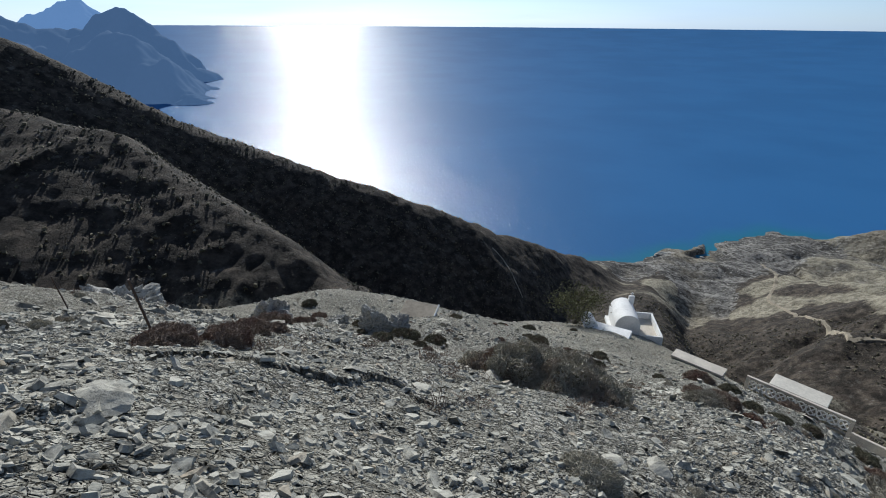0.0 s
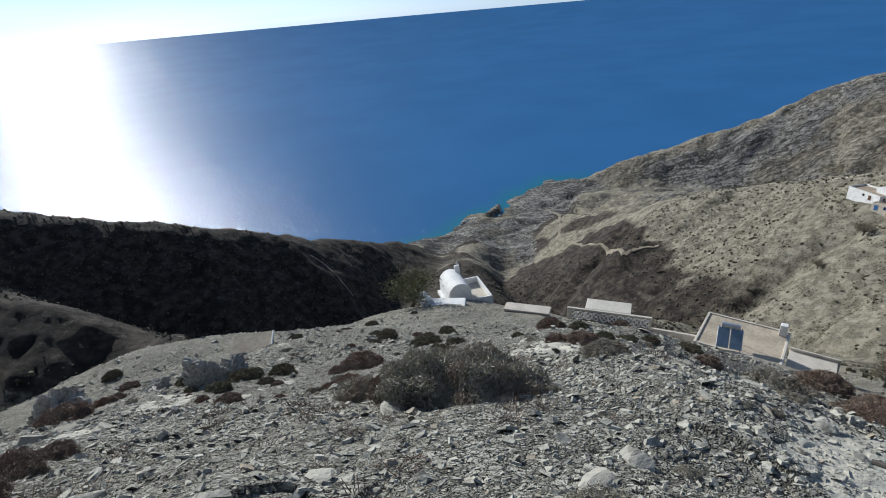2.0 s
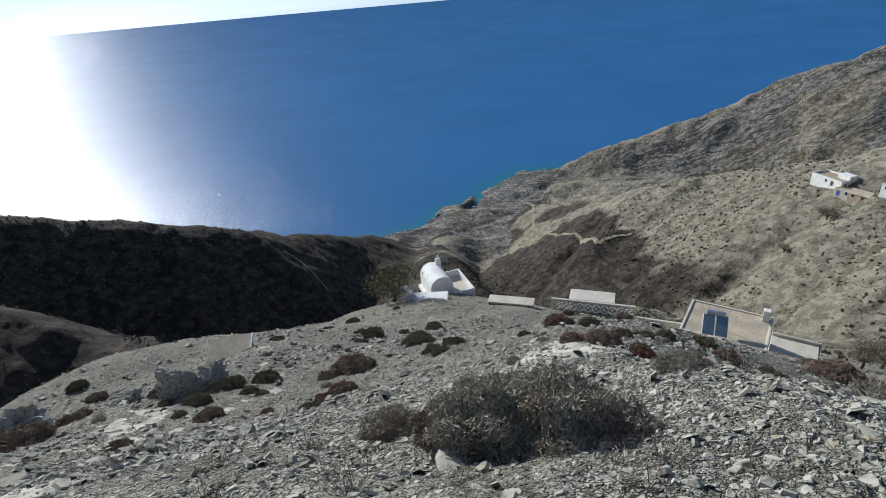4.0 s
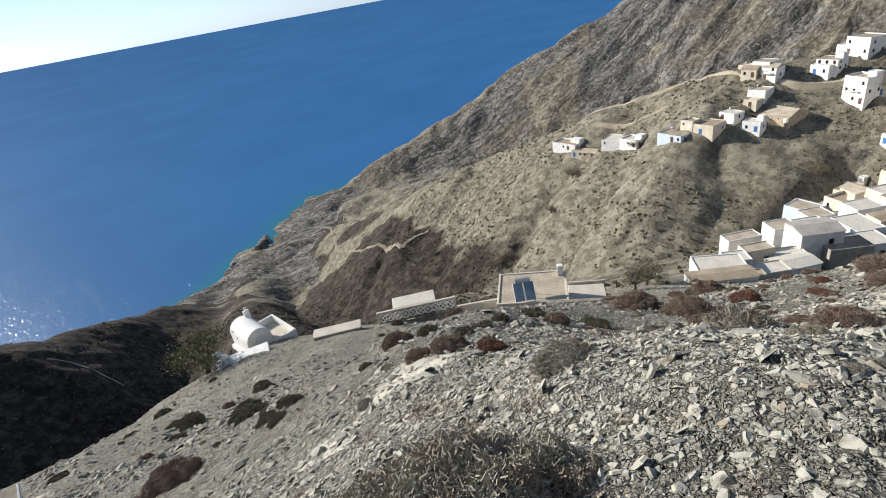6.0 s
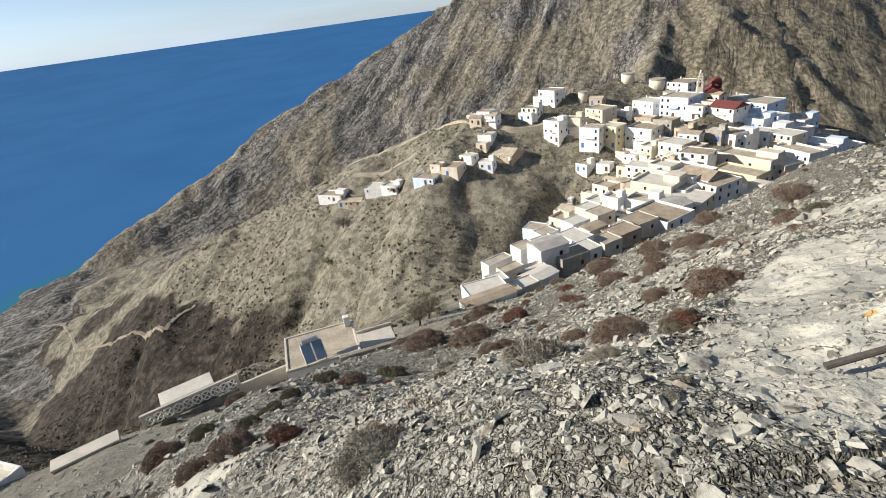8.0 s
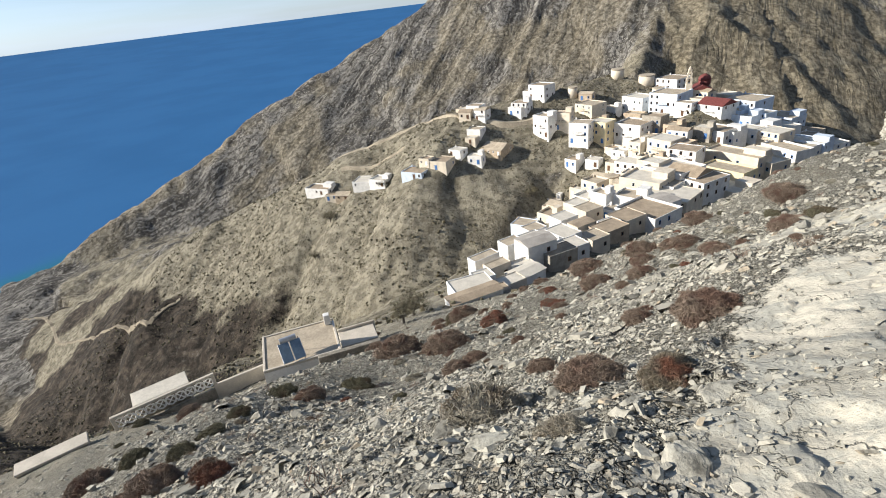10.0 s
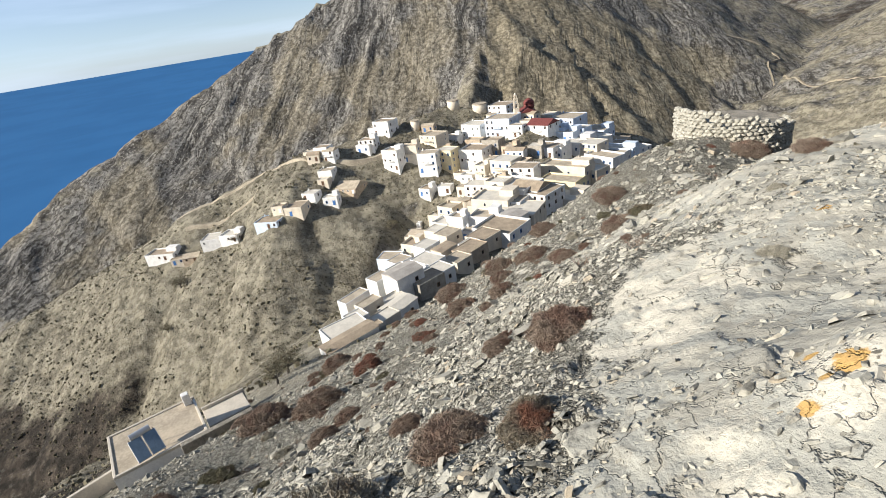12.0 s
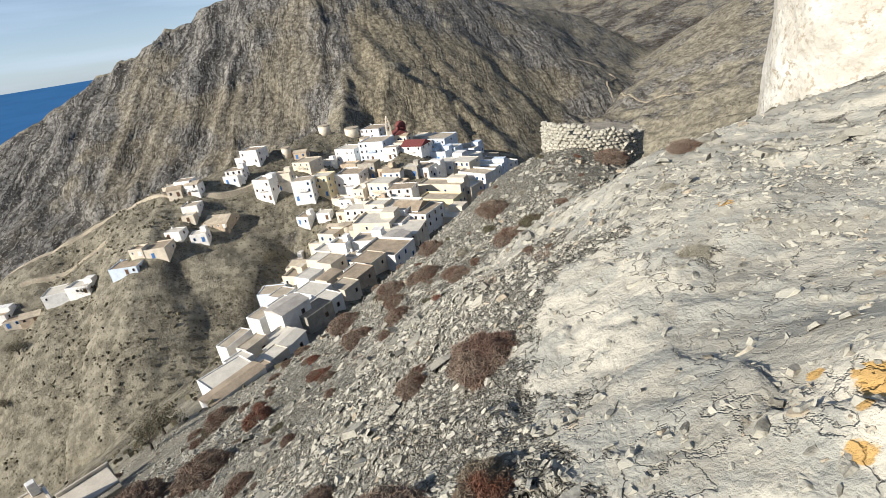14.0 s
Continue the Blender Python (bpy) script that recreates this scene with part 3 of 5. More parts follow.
HAMLET_A = [(236.6, 109.4, 14.3, 8.0, 3.1, -105, 0), (230.6, 101.2, 6.2, 5.0, 3.9, -92, 1), (230.0, 94.9, 7.4, 6.0, 3.0, -94, 3), (229.8, 82.8, 9.6, 9.2, 3.9, -96, 0), (225.9, 73.3, 9.3, 7.4, 3.3, -112, 0), (213.4, 52.5, 10.7, 8.7, 3.7, -111, 4), (216.6, 48.0, 5.4, 4.8, 2.7, -113, 1), (216.6, 42.0, 10.2, 8.7, 5.1, -109, 1), (224.7, 35.0, 6.9, 5.4, 4.0, -121, 0), (255.5, 35.7, 4.9, 4.8, 2.6, -112, 1), (249.0, 33.0, 6.0, 5.4, 4.7, -104, 1), (251.2, 28.5, 7.3, 6.2, 6.4, -116, 0), (247.6, 25.2, 6.0, 5.5, 6.9, -116, 0)]
HAMLET_B = [(238.1, 27.6, 6.9, 6.5, 3.4, -109, 0), (232.3, 29.2, 5.1, 4.3, 2.8, -109, 1), (220.3, 26.4, 6.5, 5.2, 4.9, -105, 0), (230.5, 17.8, 10.6, 10.4, 2.8, -121, 3), (301.1, 118.0, 7.8, 6.5, 2.8, -101, 5), (252.4, 8.6, 7.3, 6.3, 4.5, -120, 0), (277.2, 1.7, 7.9, 6.6, 4.9, -116, 0)]
SHRUBS_A = [(-0.31, 2.57, 0.39, 0), (-6.45, 15.25, 0.63, 0), (-8.47, 15.16, 0.85, 1), (-3.34, 1.88, 0.23, 1), (1.36, -1.22, 0.24, 0), (0.24, -1.65, 0.24, 0), (48.82, 9.52, 0.85, 1), (16.21, 4.01, 0.77, 2), (16.36, 3.13, 0.85, 2), (50.44, 19.98, 0.85, 1), (17.77, 6.87, 0.85, 0), (4.09, -0.42, 0.37, 0), (-7.10, 2.18, 0.44, 0), (-7.98, 3.73, 0.46, 0), (-3.88, 0.59, 0.34, 1), (-3.39, 0.51, 0.32, 1), (-3.85, 0.11, 0.31, 1), (-3.52, 1.44, 0.29, 1), (-12.47, 25.98, 0.85, 0), (0.93, 15.33, 0.85, 0), (-10.09, 6.93, 0.35, 0), (-4.16, 3.17, 0.27, 1), (0.64, 13.37, 0.85, 0), (5.94, 25.68, 0.85, 3)]
SHRUBS_B = [(6.27, 18.55, 0.71, 3), (1.91, 14.73, 0.85, 1), (4.11, 6.63, 0.46, 0), (5.18, 11.83, 0.39, 3), (6.59, 6.30, 0.43, 1), (6.94, 5.25, 0.38, 1), (6.16, 8.42, 0.49, 0), (-0.46, 19.92, 0.85, 1), (-1.12, 16.11, 0.70, 3), (-2.00, 11.88, 0.45, 1), (-4.89, 18.06, 0.85, 3), (-3.57, 14.97, 0.65, 3), (-2.69, 16.12, 0.69, 3), (46.75, 14.34, 0.85, 1), (59.84, 12.33, 0.85, 1), (15.08, 2.84, 0.85, 1), (-0.52, 8.57, 0.28, 3), (5.00, 13.75, 0.44, 3), (5.25, 18.95, 0.51, 0), (14.60, 26.41, 0.85, 0), (6.53, 5.02, 0.42, 2), (10.94, 27.32, 0.85, 3), (5.64, 24.87, 0.85, 3), (5.60, 16.84, 0.75, 3)]
SHRUBS_C = [(8.42, 41.94, 0.85, 3), (3.06, 1.50, 0.33, 4), (26.48, 4.22, 0.85, 1), (26.98, -0.24, 0.85, 2), (24.91, -2.64, 0.85, 1), (23.58, -4.92, 0.85, 1), (4.87, 0.25, 0.45, 4), (5.32, -0.74, 0.35, 2), (8.32, -1.85, 0.66, 1), (21.11, 1.74, 0.76, 2), (2.80, -0.66, 0.16, 4), (12.65, 3.39, 0.56, 4), (5.84, 7.73, 0.43, 0), (5.14, 6.79, 0.31, 0), (3.93, 7.35, 0.28, 1), (8.93, 4.57, 0.44, 1), (8.32, 8.64, 0.42, 3), (7.85, 6.80, 0.33, 3), (30.18, 34.86, 0.85, 3), (8.72, 5.44, 0.33, 0), (22.94, 37.23, 0.85, 0), (22.70, -0.72, 0.85, 2), (20.95, -2.67, 0.85, 2), (17.76, 2.25, 0.69, 1)]
SHRUBS_D = [(18.87, 1.67, 0.67, 2), (16.95, 5.23, 0.85, 1), (8.09, 0.35, 0.30, 1), (6.30, 2.74, 0.41, 0), (7.08, 6.64, 0.39, 1), (3.08, -0.79, 0.25, 4), (21.59, -7.78, 0.80, 0), (23.92, -10.62, 0.85, 1), (9.57, -4.28, 0.40, 1), (23.60, -12.04, 0.85, 0), (21.27, -6.05, 0.62, 1), (7.71, 9.40, 0.48, 1), (6.26, 7.00, 0.38, 1), (39.17, 34.60, 0.85, 3), (11.87, 7.12, 0.45, 3), (10.00, 7.14, 0.35, 3), (23.82, -9.17, 0.70, 1), (18.99, -6.34, 0.51, 1), (19.33, -0.73, 0.85, 2), (21.38, -4.57, 0.58, 2), (20.09, -2.53, 0.74, 1), (9.74, -2.25, 0.25, 1), (7.91, -1.63, 0.22, 1), (6.84, -2.20, 0.42, 1)]
SHRUBS_E = [(4.82, -1.25, 0.27, 5), (14.53, 0.99, 0.60, 1), (11.28, 1.02, 0.46, 1), (6.89, -0.29, 0.22, 1), (9.81, 1.48, 0.32, 1), (8.16, -5.66, 0.31, 0), (22.24, -12.44, 0.85, 0), (24.21, -17.58, 0.85, 1), (22.23, -14.37, 0.70, 1), (9.54, -7.39, 0.32, 1), (8.93, -4.27, 0.32, 1), (20.98, -9.37, 0.74, 0), (15.33, 4.71, 0.59, 0), (21.98, -10.66, 0.73, 0), (19.82, -7.85, 0.60, 0), (17.58, -6.05, 0.52, 1), (26.06, -7.95, 0.72, 1), (22.24, -5.88, 0.56, 1)]
STREET, HAMLET, SHRUBS = STREET_A + STREET_B + STREET_C + STREET_D + STREET_E + STREET_F, HAMLET_A + HAMLET_B, SHRUBS_A + SHRUBS_B + SHRUBS_C + SHRUBS_D + SHRUBS_E

# ---- more materials ----
WHITE = plain("whitewash", (0.77, 0.755, 0.72), 0.8, 0.15, 0.6, relief=0.01)
CREAM = plain("cream_plaster", (0.66, 0.585, 0.47), 0.85, 0.15, 0.5, relief=0.01)
OCHRE = plain("ochre_plaster", (0.74, 0.63, 0.4), 0.85, 0.15, 0.5, relief=0.01)
PINK = plain("stone_plaster", (0.47, 0.38, 0.28), 0.9, 0.25, 0.8, relief=0.02)
PALE_BLUE = plain("pale_blue_plaster", (0.6, 0.68, 0.78), 0.85, 0.15, 0.5, relief=0.01)
GREY = plain("rough_render", (0.36, 0.33, 0.28), 0.95, 0.3, 0.8, relief=0.02)
ROOF = plain("roof_screed", (0.44, 0.375, 0.285), 0.95, 0.25, 0.5, relief=0.01)
ROOF_DARK = plain("earth_roof", (0.36, 0.29, 0.21), 0.95, 0.25, 0.5, relief=0.01)
ROOF_WHITE = plain("limed_roof", (0.6, 0.56, 0.48), 0.9, 0.15, 0.5, relief=0.01)
ROOF_GREY = plain("grey_roof_screed", (0.4, 0.37, 0.33), 0.9, 0.2, 0.6, relief=0.01)
RED_TILE = plain("red_tile", (0.17, 0.05, 0.045), 0.8, 0.25, 1.5)
BLUE = plain("blue_paint", (0.07, 0.19, 0.45), 0.6, 0.2, 3)
BROWN = plain("brown_paint", (0.13, 0.07, 0.04), 0.6, 0.2, 3)
GLASS = plain("dark_window_glass", (0.02, 0.025, 0.03), 0.12, 0.1, 2, spec=0.5)
STEEL = plain("rusty_steel", (0.12, 0.09, 0.075), 0.7, 0.3, 8, metal=0.6)
WOOD = plain("weathered_timber", (0.09, 0.078, 0.068), 0.9, 0.35, 5)
# sky reflection is put into the collector's base as a lighter blue-grey
PANEL = plain("collector_glass", (0.17, 0.235, 0.3), 0.2, 0.15, 2, spec=0.6)
ALU = plain("aluminium", (0.55, 0.56, 0.57), 0.4, 0.1, 3, metal=0.7)
BRONZE = plain("bronze", (0.2, 0.14, 0.07), 0.5, 0.2, 3, metal=0.8)
CONCRETE = plain("pale_concrete", (0.55, 0.5, 0.42), 0.9, 0.15, 0.8, relief=0.01)
TRACK = plain("pale_track_dust", (0.4, 0.345, 0.26), 0.95, 0.3, 0.15)
EARTH_TRACK = plain("valley_track", (0.27, 0.232, 0.17), 0.95, 0.3, 0.15)
TERRACE = plain("dry_stone", (0.3, 0.27, 0.22), 0.95, 0.4, 1.5, relief=0.06)


def make_mill_material():
    m = Mat("flaking_limewash", 0.9, 0, 0.2)
    coat = m.mix(m.ramp(m.noise(1.0, 5), 0.4, 0.65), (0.45, 0.42, 0.36), (0.57, 0.55, 0.49))
    spots = m.math("MULTIPLY", m.ramp(m.noise(6, 5, 0.7), 0.54, 0.6), m.ramp(m.noise(0.7, 3), 0.4, 0.6, 0.35, 1.0))
    m.color(m.mix(spots, coat, (0.33, 0.28, 0.21)))
    m.bump(m.noise(4.5, 5, 0.6), 0.12, 0.8)
    m.bump(m.cells(3.2), 0.05, 0.6)
    return m.m


def make_stone_material(name, dark, light, rust=0.12):
    m = Mat(name, 0.9, 0, 0.25)
    tone = m.mix(m.rand(), dark, light)
    island = m.t.nodes.new("ShaderNodeNewGeometry").outputs["Random Per Island"]
    tone = m.mix(island, tone, m.mix(0.5, tone, light))
    tone = m.mix(m.ramp(island, 1 - rust, 1.0, 0, 0.6), tone, (0.33, 0.25, 0.16))
    tone = m.mix(m.ramp(m.noise(7, 5, 0.65), 0.45, 0.7), tone, tuple(v * 0.55 for v in dark))
    m.color(tone)
    m.bump(m.noise(25, 5, 0.7), 0.015, 0.8)
    return m.m


def make_leaf_material(name, a, b, c):
    m = Mat(name, 0.85, 0, 0.15)
    island = m.t.nodes.new("ShaderNodeNewGeometry").outputs["Random Per Island"]
    tone = m.mix(island, a, b)
    m.color(m.mix(m.ramp(m.noise(2.2, 3), 0.45, 0.65), tone, c))
    return m.m


MILL = make_mill_material()
STONE = make_stone_material("slate_stone", (0.19, 0.181, 0.151), (0.43, 0.411, 0.345))
PALE_STONE = make_stone_material("limestone", (0.3, 0.287, 0.24), (0.47, 0.442, 0.37))
DARK_STONE = make_stone_material("weathered_boulder", (0.27, 0.26, 0.232), (0.42, 0.402, 0.355))
LEAVES = [make_leaf_material("grey_green_twigs", (0.23, 0.215, 0.165), (0.44, 0.41, 0.335), (0.26, 0.22, 0.17)),
          make_leaf_material("brown_twigs", (0.15, 0.115, 0.088), (0.29, 0.225, 0.175), (0.17, 0.11, 0.083)),
          make_leaf_material("rust_red_twigs", (0.13, 0.062, 0.043), (0.235, 0.115, 0.08), (0.16, 0.115, 0.085)),
          make_leaf_material("dark_green_twigs", (0.09, 0.085, 0.055), (0.18, 0.165, 0.11), (0.12, 0.095, 0.065)),
          make_leaf_material("silver_twigs", (0.19, 0.175, 0.135), (0.32, 0.295, 0.24), (0.18, 0.14, 0.1)),
          make_leaf_material("half_dry_twigs", (0.14, 0.125, 0.09), (0.24, 0.2, 0.15), (0.16, 0.065, 0.04))]
TREE_LEAF = make_leaf_material("olive_leaves", (0.1, 0.102, 0.045), (0.19, 0.185, 0.09), (0.13, 0.12, 0.06))


# ---- helpers for meshes ----
def mesh_of(name, bm, material):
    me = bpy.data.meshes.new(name)
    bm.to_mesh(me)
    bm.free()
    me.materials.append(material)
    return me


def part(name, bm, material, parent, label=""):
    ob = new(name, mesh_of(name, bm, material))
    ob.parent = parent
    if label:
        tagged(ob, label)
    return ob


def thing(name, m, label, category, group="", kind=""):
    ob = new(name)
    ob.matrix_basis = m
    return tagged(ob, label, category, group, kind)


def box(bm, x0, y0, z0, x1, y1, z1, bevel=0.0):
    r = bmesh.ops.create_cube(bm, size=1.0)
    for v in r["verts"]:
        v.co = Vector((x0 + (v.co.x + 0.5) * (x1 - x0), y0 + (v.co.y + 0.5) * (y1 - y0), z0 + (v.co.z + 0.5) * (z1 - z0)))
    if bevel:
        edges = list({e for v in r["verts"] for e in v.link_edges})
        bmesh.ops.bevel(bm, geom=edges, offset=bevel, segments=1, affect="EDGES")
    return bm


def a_box(*c, bevel=0.0):
    return box(bmesh.new(), *c, bevel=bevel)


def turned(bm, profile, seg=24, cx=0.0, cy=0.0):
    """A round body from (radius, height) pairs."""
    rings = [[bm.verts.new((cx + r * math.cos(k * math.tau / seg), cy + r * math.sin(k * math.tau / seg), z)) for k in range(seg)] for r, z in profile]
    for a, b in zip(rings[:-1], rings[1:]):
        for k in range(seg):
            bm.faces.new((a[k], a[(k + 1) % seg], b[(k + 1) % seg], b[k])).smooth = True
    bm.faces.new(rings[-1])
    bm.faces.new(rings[0][::-1])
    return bm


def rod(bm, a, b, r, seg=6, r2=None):
    a, b = Vector(a), Vector(b)
    q = (b - a).to_track_quat("Z", "Y")
    r2 = r if r2 is None else r2
    lo = [bm.verts.new(a + q @ Vector((r * math.cos(k * math.tau / seg), r * math.sin(k * math.tau / seg), 0))) for k in range(seg)]
    hi = [bm.verts.new(b + q @ Vector((r2 * math.cos(k * math.tau / seg), r2 * math.sin(k * math.tau / seg), 0))) for k in range(seg)]
    for k in range(seg):
        bm.faces.new((lo[k], lo[(k + 1) % seg], hi[(k + 1) % seg], hi[k]))
    bm.faces.new(hi), bm.faces.new(lo[::-1])
    return bm


def lowest(x, y, w, d, yaw):
    """Lowest ground under a footprint, and the ground in its middle."""
    c, s = math.cos(radians(yaw)), math.sin(radians(yaw))
    spots = [(0, 0)] + [(a, b) for a in (-w / 2, w / 2) for b in (-d / 2, d / 2)]
    zs = relief(np.array([x + c * a - s * b for a, b in spots]), np.array([y + s * a + c * b for a, b in spots]))
    return float(zs.min()), float(zs[0])


# ---- houses ----
WALLS = [WHITE, CREAM, OCHRE, PINK, PALE_BLUE, GREY, WHITE]
WALL_WORDS = ["whitewashed", "cream plastered", "ochre yellow plastered", "brownish stone", "pale blue", "rough grey", "whitewashed"]


def window_at(house, x, y, z, w, h, side, paint, sill=True):
    """A window: a frame proud of the wall round a dark pane. side: 0 front, 1 left, 2 right."""
    m = {0: pose(x, y, z), 1: pose(x, y, z, 0, 0, -90), 2: pose(x, y, z, 0, 0, 90)}[side]
    bm = bmesh.new()
    t = 0.11
    box(bm, -w / 2, -0.06, 0, -w / 2 + t, 0.06, h)
    box(bm, w / 2 - t, -0.06, 0, w / 2, 0.06, h)
    box(bm, -w / 2 + t, -0.06, h - t, w / 2 - t, 0.06, h)
    box(bm, -w / 2 + t, -0.07, 0, w / 2 - t, 0.06, t)
    ob = part("window", bm, paint, house)
    ob.matrix_basis = m
    part("pane", a_box(-w / 2 + t, -0.02, t, w / 2 - t, 0.03, h - t), GLASS, ob)
    return ob


def door_at(house, x, y, z, w, h, paint):
    bm = box(bmesh.new(), -w / 2, -0.05, 0, w / 2, 0.05, h)
    box(bm, -w / 2 - 0.1, -0.08, 0, -w / 2, 0.05, h + 0.1)
    box(bm, w / 2, -0.08, 0, w / 2 + 0.1, 0.05, h + 0.1)
    ob = part("door", bm, paint, house)
    ob.matrix_basis = pose(x, y, z)
    part("handle", a_box(w / 2 - 0.15, -0.09, 1.0, w / 2 - 0.08, -0.05, 1.12), STEEL, ob)
    return ob


def house(x, y, w, d, h, yaw, kind, rng, group):
    low, mid = lowest(x, y, w, d, yaw)
    base = min(mid, low + 2.5)
    wall = WALLS[kind]
    floors = max(1, round(h / 3.0))
    word = WALL_WORDS[kind]
    pitched = kind == 6 or rng.random() < 0.12
    label = f"{word} {'two-storey' if floors > 1 else 'low'} village house with {'red tiled gable' if kind == 6 else 'pitched' if pitched else 'flat'} roof on the slope"
    ob = thing("house", pose(x, y, base, 0, 0, yaw), label, "house", group)
    foot = low - base - 0.6
    part("wall", a_box(-w / 2, -d / 2, foot, w / 2, d / 2, h, bevel=0.05), wall, ob)
    if pitched:
        bm = bmesh.new()
        e, r = 0.25, min(w, d) * 0.22
        pts = [(-w / 2 - e, -d / 2 - e, h), (w / 2 + e, -d / 2 - e, h), (w / 2 + e, d / 2 + e, h), (-w / 2 - e, d / 2 + e, h), (-w / 2 - e, 0, h + r), (w / 2 + e, 0, h + r)]
        v = [bm.verts.new(p) for p in pts]
        for f in ((0, 1, 5, 4), (2, 3, 4, 5), (0, 4, 3), (1, 2, 5), (3, 2, 1, 0)):
            bm.faces.new([v[k] for k in f])
        part("roof", bm, RED_TILE if kind == 6 else ROOF_DARK if rng.random() < 0.5 else ROOF, ob)
    else:
        roof = rng.choice([ROOF, ROOF, ROOF_WHITE, ROOF_WHITE, ROOF_DARK])
        part("roof", a_box(-w / 2 + 0.22, -d / 2 + 0.22, h - 0.05, w / 2 - 0.22, d / 2 - 0.22, h + 0.08), roof, ob)
        p = rng.choice([0.25, 0.4, 0.7])
        for k, c in enumerate(((-w / 2, -d / 2, w / 2, -d / 2 + 0.2), (-w / 2, d / 2 - 0.2, w / 2, d / 2), (-w / 2, -d / 2 + 0.2, -w / 2 + 0.2, d / 2 - 0.2), (w / 2 - 0.2, -d / 2 + 0.2, w / 2, d / 2 - 0.2))):
            part("parapet", a_box(c[0], c[1], h - 0.02, c[2], c[3], h + p, bevel=0.03), wall, ob)
        if rng.random() < 0.3 and w > 5:
            part("stair_head", a_box(w * 0.1, 0, h + 0.05, w / 2 - 0.3, d / 2 - 0.3, h + 2.1, bevel=0.04), wall, ob)
        elif rng.random() < 0.5:
            part("chimney", a_box(-w / 2 + 0.5, d / 2 - 1.0, h, -w / 2 + 1.0, d / 2 - 0.5, h + 1.0, bevel=0.03), wall, ob)
    paint = rng.choice([BROWN, BROWN, BLUE, BLUE, WHITE])
    n = max(1, int(w / 2.6))
    door = rng.randrange(n)
    for f in range(floors):
        z = f * h / floors
        for k in range(n):
            px = -w / 2 + (k + 0.5) * w / n
            if f == 0 and k == door:
                door_at(ob, px, -d / 2 - 0.01, z + 0.02, 0.95, min(2.05, h - 0.4), paint)
            elif rng.random() < 0.62:
                window_at(ob, px, -d / 2 - 0.01, z + 0.95, 0.9, min(1.25, h - 1.3), 0, paint)
        for side, sx in ((1, -w / 2 - 0.01), (2, w / 2 + 0.01)):
            for k in range(max(1, int(d / 3.5))):
                if rng.random() < 0.6:
                    window_at(ob, sx, -d / 2 + (k + 0.5) * d / max(1, int(d / 3.5)), z + 0.95, 0.8, min(1.2, h - 1.3), side, paint)
    if floors > 1 and rng.random() < 0.5:
        bw = min(w * 0.6, 4.5)
        b = part("balcony", a_box(-bw / 2, -d / 2 - 1.1, h / 2 - 0.15, bw / 2, -d / 2 - 0.01, h / 2, bevel=0.02), wall, ob)
        bm = bmesh.new()
        for k in range(9):
            rod(bm, (-bw / 2 + 0.06 + k * (bw - 0.12) / 8, -d / 2 - 1.05, h / 2), (-bw / 2 + 0.06 + k * (bw - 0.12) / 8, -d / 2 - 1.05, h / 2 + 0.9), 0.025, 4)
        rod(bm, (-bw / 2, -d / 2 - 1.05, h / 2 + 0.92), (bw / 2, -d / 2 - 1.05, h / 2 + 0.92), 0.04, 4)
        part("railing", bm, STEEL, b)
    return ob


rng = random.Random(11)
for x, y, w, d, h, yaw, kind in STREET:
    house(x, y, w, d, min(h, 8.6), yaw, kind, rng, "houses of the hillside village")
STREET_SPOTS = [(r[0], r[1], max(r[2], r[3])) for r in STREET]
for _ in range(900):
    az, d = rng.uniform(83, 118), rng.uniform(142, 268)
    if not 84 + (d - 95) * 0.065 < az < 99 + (d - 95) * 0.105:
        continue
    px, py, _z = around(az, d, 0)
    w = rng.uniform(5, 8.5)
    if any(math.hypot(px - a, py - b) < 0.52 * (w + c) for a, b, c in STREET_SPOTS):
        continue
    STREET_SPOTS.append((px, py, w))
    house(px, py, w, rng.uniform(4.5, 7), rng.choice([2.8, 3.0, 3.2, 5.4]), -az + rng.uniform(-42, -22), rng.choice([0, 0, 0, 1, 1, 3, 4]), rng, "houses of the hillside village")
    if len(STREET_SPOTS) > len(STREET) + 48:
        break
for x, y, w, d, h, yaw, kind in HAMLET:
    house(x, y, w, d, max(2.3, 0.66 * h), yaw, kind, rng, "houses on the lower spur")


